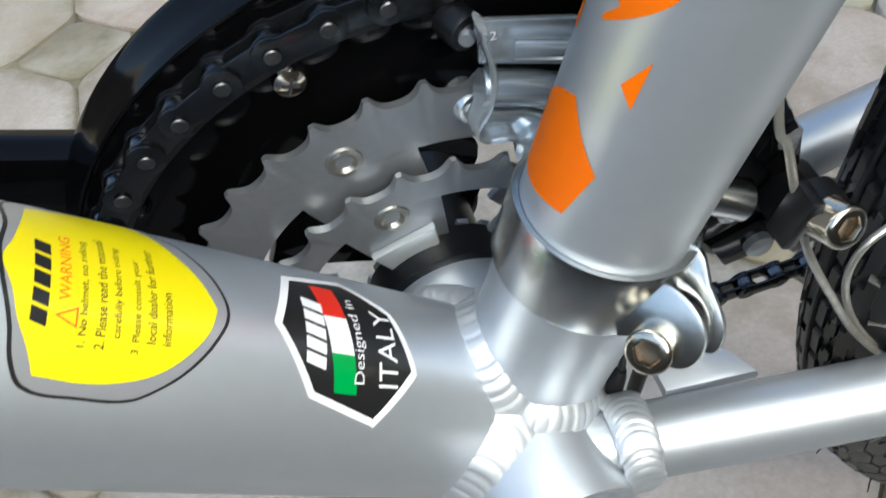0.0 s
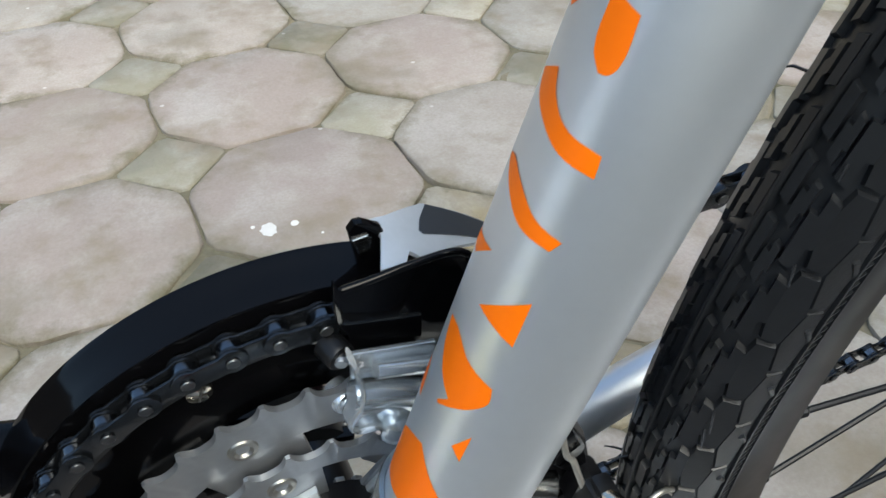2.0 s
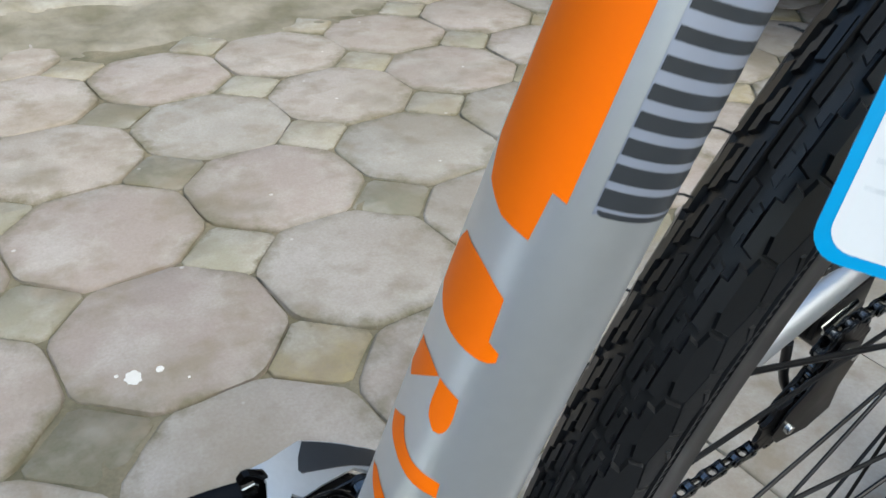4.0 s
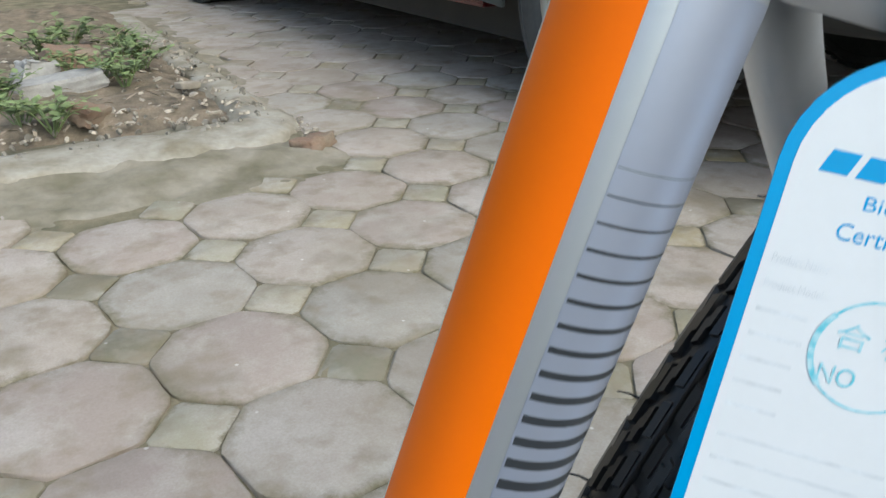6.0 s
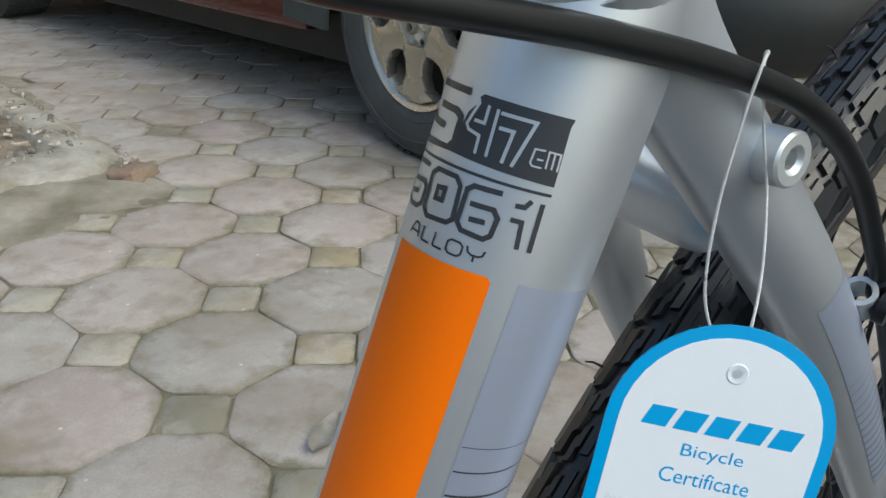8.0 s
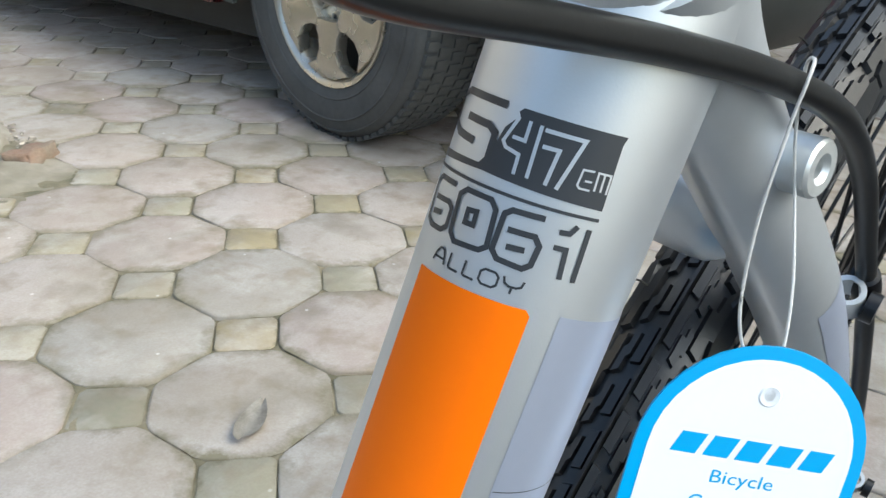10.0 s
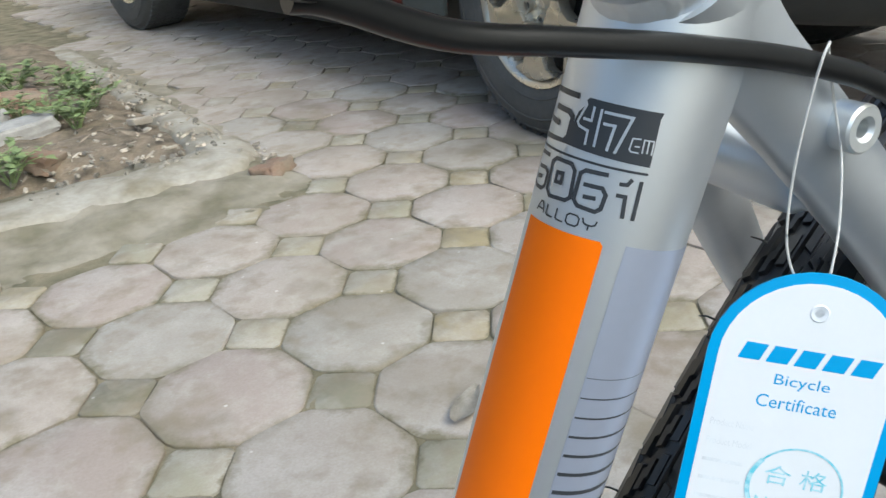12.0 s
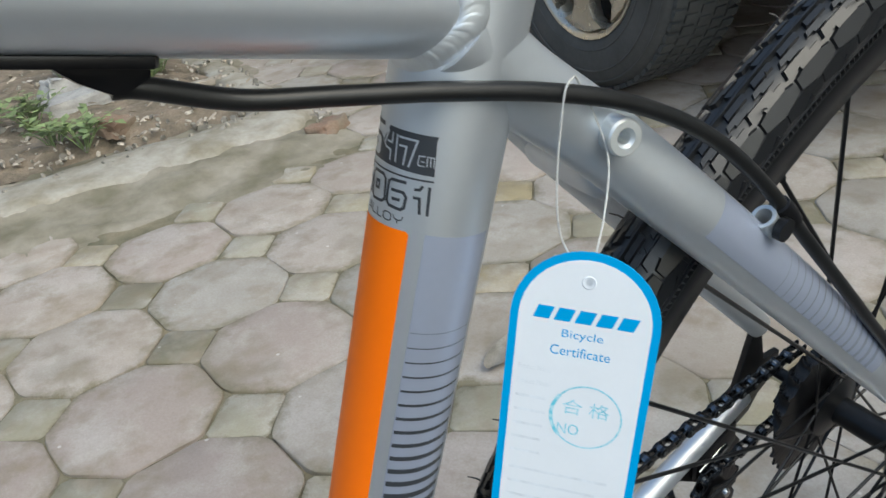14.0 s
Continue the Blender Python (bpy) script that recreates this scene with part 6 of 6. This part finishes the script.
rubble("stone", CHIPS, (0.07, 0.03, 0.02), (0.50, 2.56, 0.062), 0.3, "pale broken stone lying on soil", "stone", 12)
rng = random.Random(4)
bm = bmesh.new()
for k in range(520):
    x, y = BX - 0.10 - 1.6 * rng.random() ** 1.3, SY + 0.16 + 1.7 * rng.random() ** 1.2
    s = rng.uniform(0.004, 0.014)
    got = bmesh.ops.create_icosphere(bm, subdivisions=1, radius=s)
    e = min(BX - x, y - SY)
    m = Matrix.Translation((x, y, 0.036 + 0.018 * min(1, max(0, (e - 0.25) / 0.1)) + lumpy(x, y, 9, 0.012))) @ Euler((rng.random() * 3, rng.random() * 3, rng.random() * 3)).to_matrix().to_4x4() @ Matrix.Diagonal((1, rng.uniform(0.5, 1), rng.uniform(0.4, 0.8), 1))
    bmesh.ops.transform(bm, matrix=m, verts=got["verts"])
tagged(part("gravel", bm, RUBBLE), "small grey stones scattered on soil", "gravel", kind="stuff")
bm = bmesh.new()
for k in range(420):
    if k < 340:
        x, y = BX - 0.16 - 0.9 * rng.random() ** 1.2, SY + 0.22 + 1.3 * rng.random() ** 1.2
        z = 0.054 + lumpy(x, y, 11, 0.020)
    else:
        x, y = BX - 0.02 - 0.9 * rng.random() ** 1.6, SY + 0.03 + 0.26 * rng.random()
        z = 0.006
    ln, wd, hg = 0.006 + 0.050 * rng.random() ** 1.6, rng.uniform(0.006, 0.024), rng.uniform(0.0015, 0.004)
    turn = Matrix.Translation((x, y, z)) @ Euler((rng.uniform(-0.4, 0.4), rng.uniform(-0.4, 0.4), rng.random() * 6.3)).to_matrix().to_4x4()
    rim = [(ln / 2 * math.cos(w) * rng.uniform(0.7, 1.1), wd / 2 * math.sin(w) * rng.uniform(0.7, 1.1)) for w in (math.pi / 3 * i for i in range(6))]
    lo, hi = [bm.verts.new(turn @ Vector((u, v, -hg))) for u, v in rim], [bm.verts.new(turn @ Vector((u * 0.8, v * 0.8, hg))) for u, v in rim]
    bm.faces.new(hi)
    for i in range(6):
        bm.faces.new((lo[i], lo[(i + 1) % 6], hi[(i + 1) % 6], hi[i]))
tagged(part("rubble_chips", bm, CHIPS, None, "", 20), "pale chips of mortar and brick scattered on the bed", "rubble", kind="stuff")
bm = bmesh.new()
for k in range(260):
    x, y = BX - 0.14 - 1.5 * rng.random() ** 1.3, SY + 0.20 + 1.6 * rng.random() ** 1.2
    ln, wd = rng.uniform(0.015, 0.05), rng.uniform(0.006, 0.018)
    m = Matrix.Translation((x, y, 0.064 + rng.uniform(0, 0.012))) @ Euler((rng.uniform(-0.5, 0.5), rng.uniform(-0.5, 0.5), rng.random() * 6.3)).to_matrix().to_4x4()
    vs = [bm.verts.new(m @ Vector(q)) for q in ((-ln / 2, 0, 0), (-ln * 0.1, -wd / 2, 0.003), (ln / 2, 0, 0.004), (-ln * 0.1, wd / 2, 0.003))]
    bm.faces.new(vs)
tagged(part("leaf_litter", bm, DRY_LEAF), "dry brown leaves scattered on soil", "leaves", kind="stuff")


def weed(at, size, n, seed, label):
    """A low weed: thin stems from one root, each with pairs of small folded leaves."""
    rng = random.Random(seed)
    root = new("weed")
    root.matrix_world = Matrix.Translation(at)
    tagged(root, label, "plant", "weeds in the bed")
    stems, leaves = bmesh.new(), bmesh.new()
    for k in range(n):
        a, lean = rng.random() * 6.3, rng.uniform(0.2, 1.1)
        top = Vector((math.cos(a) * lean, math.sin(a) * lean, rng.uniform(0.5, 1.0))) * size
        p = spline([(0, 0, -0.02), tuple(top * 0.5 + Vector((0, 0, 0.15 * size))), tuple(top)], 4)
        tube(stems, p, [0.0022 - 0.0014 * i / (len(p) - 1) for i in range(len(p))], 6)
        for j in range(7):
            f = 0.40 + 0.60 * j / 6
            c = Vector(p[min(int(f * (len(p) - 1)), len(p) - 1)])
            b, ln = rng.random() * 6.3, size * rng.uniform(0.20, 0.40)
            d = Vector((math.cos(b), math.sin(b), rng.uniform(-0.2, 0.5))).normalized()
            s = d.cross(Vector((0, 0, 1))).normalized() * ln * 0.36
            up = Vector((0, 0, ln * 0.10))
            q = [c, c + d * ln * 0.4 + s + up, c + d * ln, c + d * ln * 0.4 - s + up]
            v = [leaves.verts.new(w) for w in q] + [leaves.verts.new(c + d * ln * 0.45)]
            for i in range(4):
                leaves.faces.new((v[i], v[(i + 1) % 4], v[4]))
    tagged(part("stem_tuft", stems, LEAF, root), kind="stuff")
    tagged(part("foliage", leaves, LEAF, root), kind="stuff")


WEEDS = (((0.09, 2.27), 0.12, 15), ((0.02, 2.34), 0.11, 12), ((0.33, 2.66), 0.12, 14), ((0.42, 2.88), 0.14, 14), ((0.28, 2.78), 0.12, 12), ((0.20, 2.88), 0.12, 10), ((-0.02, 2.56), 0.13, 16), ((-0.12, 2.66), 0.12, 12), ((0.14, 3.12), 0.15, 14), ((0.40, 3.12), 0.14, 13), ((0.25, 3.34), 0.16, 14), ((-0.30, 2.80), 0.15, 14))
for k, ((x, y), size, n) in enumerate(WEEDS):
    weed((x, y, 0.055), size * 0.8, n, 10 + k, "low green weed growing in dry soil")

# ---- far side: limewashed step and rendered wall, then unseen walls added to shape the light ----
bm = bmesh.new()
box(bm, (0.5, 3.4, 0.13), (3.25, -0.85, 0.055), None, 0.012)
tagged(part("step", bm, LEDGE), "pale limewashed step along the wall", "step", kind="structure")
bm = bmesh.new()
box(bm, (0.25, 26, 5.2), (4.6, 3.0, 2.59))
tagged(part("wall_east", bm, WALL), "weathered brown rendered wall", "wall", kind="structure")
# added out of view: keeps low western sky from lighting under the car
bm = bmesh.new()
box(bm, (0.25, 26, 1.5), (-4.2, 3.0, 0.74))
tagged(part("sky_blocker_west", bm, SCREEN_DARK), "unseen dark wall added to block low western sky", "wall", kind="structure")
# unseen tall wall, placed only to cut off sky light from the north
bm = bmesh.new()
box(bm, (26, 0.25, 5.0), (-8.6, 8.2, 2.49))
tagged(part("sky_blocker_north", bm, WALL), "weathered brown rendered wall", "wall", kind="structure")

# unseen low wall, added to put a dark reflection in the tubes
bm = bmesh.new()
box(bm, (7.0, 0.20, 0.50), (-0.6, -0.43, 0.24), None, 0.01)
tagged(part("dark_reflection_wall", bm, SCREEN_DARK), "unseen low dark wall added for the tubes to reflect", "wall", kind="structure")

# ---- paving: octagons with squares between them ----
LO, LU = Vector((0.1314, 0.9266)), Vector((0.2499, 0.0416))
LV = Vector((-LU.y, LU.x))
SPC = LU.length
AU = math.atan2(LU.y, LU.x)


def slab(outline, z_top, wob, seed):
    """One paver: chamfered and slightly domed, its foot in the sand."""
    rng = random.Random(seed)
    c = [(x * (1 + rng.uniform(-wob, wob)), y * (1 + rng.uniform(-wob, wob))) for x, y in outline]
    bm = bmesh.new()
    n = len(c)
    fine = []
    for i in range(n):
        (x0, y0), (x1, y1) = c[i], c[(i + 1) % n]
        fine += [(x0 + (x1 - x0) * f, y0 + (y1 - y0) * f) for f in (0.09, 0.36, 0.64, 0.91)]
    loops = []
    for k, z in ((1.0, z_top - 0.030), (1.0, z_top - 0.0040), (0.991, z_top - 0.0012), (0.968, z_top - 0.0002)):
        loops.append([bm.verts.new((x * k * (1 + rng.uniform(-0.013, 0.011)), y * k * (1 + rng.uniform(-0.013, 0.011)), z)) for x, y in fine])
    for a, b in zip(loops, loops[1:]):
        for i in range(len(a)):
            bm.faces.new((a[i], a[(i + 1) % len(a)], b[(i + 1) % len(a)], b[i]))
    mid = bm.verts.new((0, 0, z_top))
    for i in range(len(fine)):
        bm.faces.new((loops[-1][i], loops[-1][(i + 1) % len(fine)], mid))
    return bm


GAP = 0.0026
hw = SPC / 2 - GAP / 2
ht = hw * math.tan(math.pi / 8) * 1.06
OCT = [(hw, -ht), (hw, ht), (ht, hw), (-ht, hw), (-hw, ht), (-hw, -ht), (-ht, -hw), (ht, -hw)]
sq = (SPC / 2 - ht) * 1.0 - GAP * 1.1
SQR = [(sq, 0), (0, sq), (-sq, 0), (0, -sq)]
pavement = tagged(new("pavement"), "worn octagonal and square concrete paving", "paving", kind="structure")


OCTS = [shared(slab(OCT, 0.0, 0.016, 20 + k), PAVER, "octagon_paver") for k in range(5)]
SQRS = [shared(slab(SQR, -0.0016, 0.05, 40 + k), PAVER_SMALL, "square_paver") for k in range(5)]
rng = random.Random(11)
far_v, far_f, far_v2, far_f2 = [], [], [], []
for i in range(-26, 34):
    for j in range(-18, 40):
        for kind in (0, 1):
            off = 0.5 if kind == 0 else 0.0
            c = LO + LU * (i + off) + LV * (j + off)
            turn, var = rng.randrange(4) * math.pi / 2, rng.randrange(5)
            dz, tx, ty = rng.uniform(-0.0025, 0.0015), rng.uniform(-0.006, 0.006), rng.uniform(-0.006, 0.006)
            if c.x < BX - 0.08 and c.y > BY + 0.08:
                continue
            m = Matrix.Translation((c.x, c.y, dz)) @ Euler((tx, ty, AU + turn)).to_matrix().to_4x4()
            if -1.15 < c.x < 2.15 and 0.0 < c.y < 2.55:
                ob = new("octagon_paver" if kind == 0 else "square_paver", (OCTS if kind == 0 else SQRS)[var])
                ob.parent = pavement
                ob.matrix_basis = m
            elif -5 < c.x < 7.5 and -3 < c.y < 9.8:
                src = (OCTS if kind == 0 else SQRS)[var]
                vv, ff = (far_v, far_f) if kind == 0 else (far_v2, far_f2)
                n = len(vv)
                vv += [tuple(m @ v.co) for v in src.vertices]
                ff += [tuple(n + q for q in p.vertices) for p in src.polygons]
for vv, ff, mat, name in ((far_v, far_f, PAVER_FAR, "far_octagon_pavers"), (far_v2, far_f2, PAVER_SMALL_FAR, "far_square_pavers")):
    me = bpy.data.meshes.new(name)
    me.from_pydata(vv, [], ff)
    me.materials.append(mat)
    ob = new(name, me)
    ob.parent = pavement
    ob["kind"] = "stuff"

# sand and moss that fill the joints and creep over some edges
NX, NY = 210, 165
vv = []
for j in range(NY + 1):
    for i in range(NX + 1):
        x, y = -1.16 + 3.32 * i / NX, 2.56 * j / NY
        z = -0.0058 + 0.0050 * noise.noise((x * 4.5, y * 4.5, 11.0)) + 0.0045 * noise.noise((x * 17, y * 17, 4.0)) + 0.0020 * noise.noise((x * 45, y * 45, 9.0))
        vv.append((x, y, min(z, -0.0040)))
ff = [(j * (NX + 1) + i, j * (NX + 1) + i + 1, (j + 1) * (NX + 1) + i + 1, (j + 1) * (NX + 1) + i) for j in range(NY) for i in range(NX)]
me = bpy.data.meshes.new("joint_sand")
me.from_pydata(vv, [], ff)
me.materials.append(JOINT)
me.shade_smooth()
ob = new("joint_sand", me)
ob.parent = pavement
ob["kind"] = "stuff"

# dried paint on one octagon and a dry leaf
bm = bmesh.new()
rng = random.Random(31)
for cx, cy, r, n in ((-0.024, 0.713, 0.0095, 18), (0.004, 0.716, 0.0045, 12), (-0.040, 0.722, 0.0025, 9), (0.030, 0.690, 0.0018, 8)):
    ring = [bm.verts.new((cx + r * rng.uniform(0.82, 1.10) * math.cos(2 * math.pi * k / n), cy + 1.3 * r * rng.uniform(0.82, 1.10) * math.sin(2 * math.pi * k / n), 0.0006)) for k in range(n)]
    top = bm.verts.new((cx, cy, 0.0020))
    for k in range(n):
        bm.faces.new((ring[k], ring[(k + 1) % n], top))
tagged(part("paint_splash", bm, WHITE_SPLASH), "splash of dried white paint on the paving", "paint splash", kind="stuff")
bm = bmesh.new()
rows = []
for k in range(7):
    f = k / 6
    w = 0.013 * math.sin(math.pi * (0.08 + 0.88 * f)) ** 0.8
    z = 0.003 + 0.008 * (f - 0.4) ** 2 * 4
    rows.append([bm.verts.new((0.055 * (f - 0.5), w * s, z + 0.006 * abs(s))) for s in (-1, -0.4, 0, 0.4, 1)])
for a, b in zip(rows, rows[1:]):
    for i in range(4):
        bm.faces.new((a[i], a[i + 1], b[i + 1], b[i]))
leaf = part("dry_leaf", bm, GREY_LEAF, None, "", 60)
leaf.matrix_world = Matrix.Translation((0.500, 0.800, 0.0005)) @ Matrix.Rotation(0.55, 4, "Z") @ Matrix.Diagonal((1.5, 1.45, 1.0, 1))
tagged(leaf, "curled dry brown leaf on the paving", "leaf")
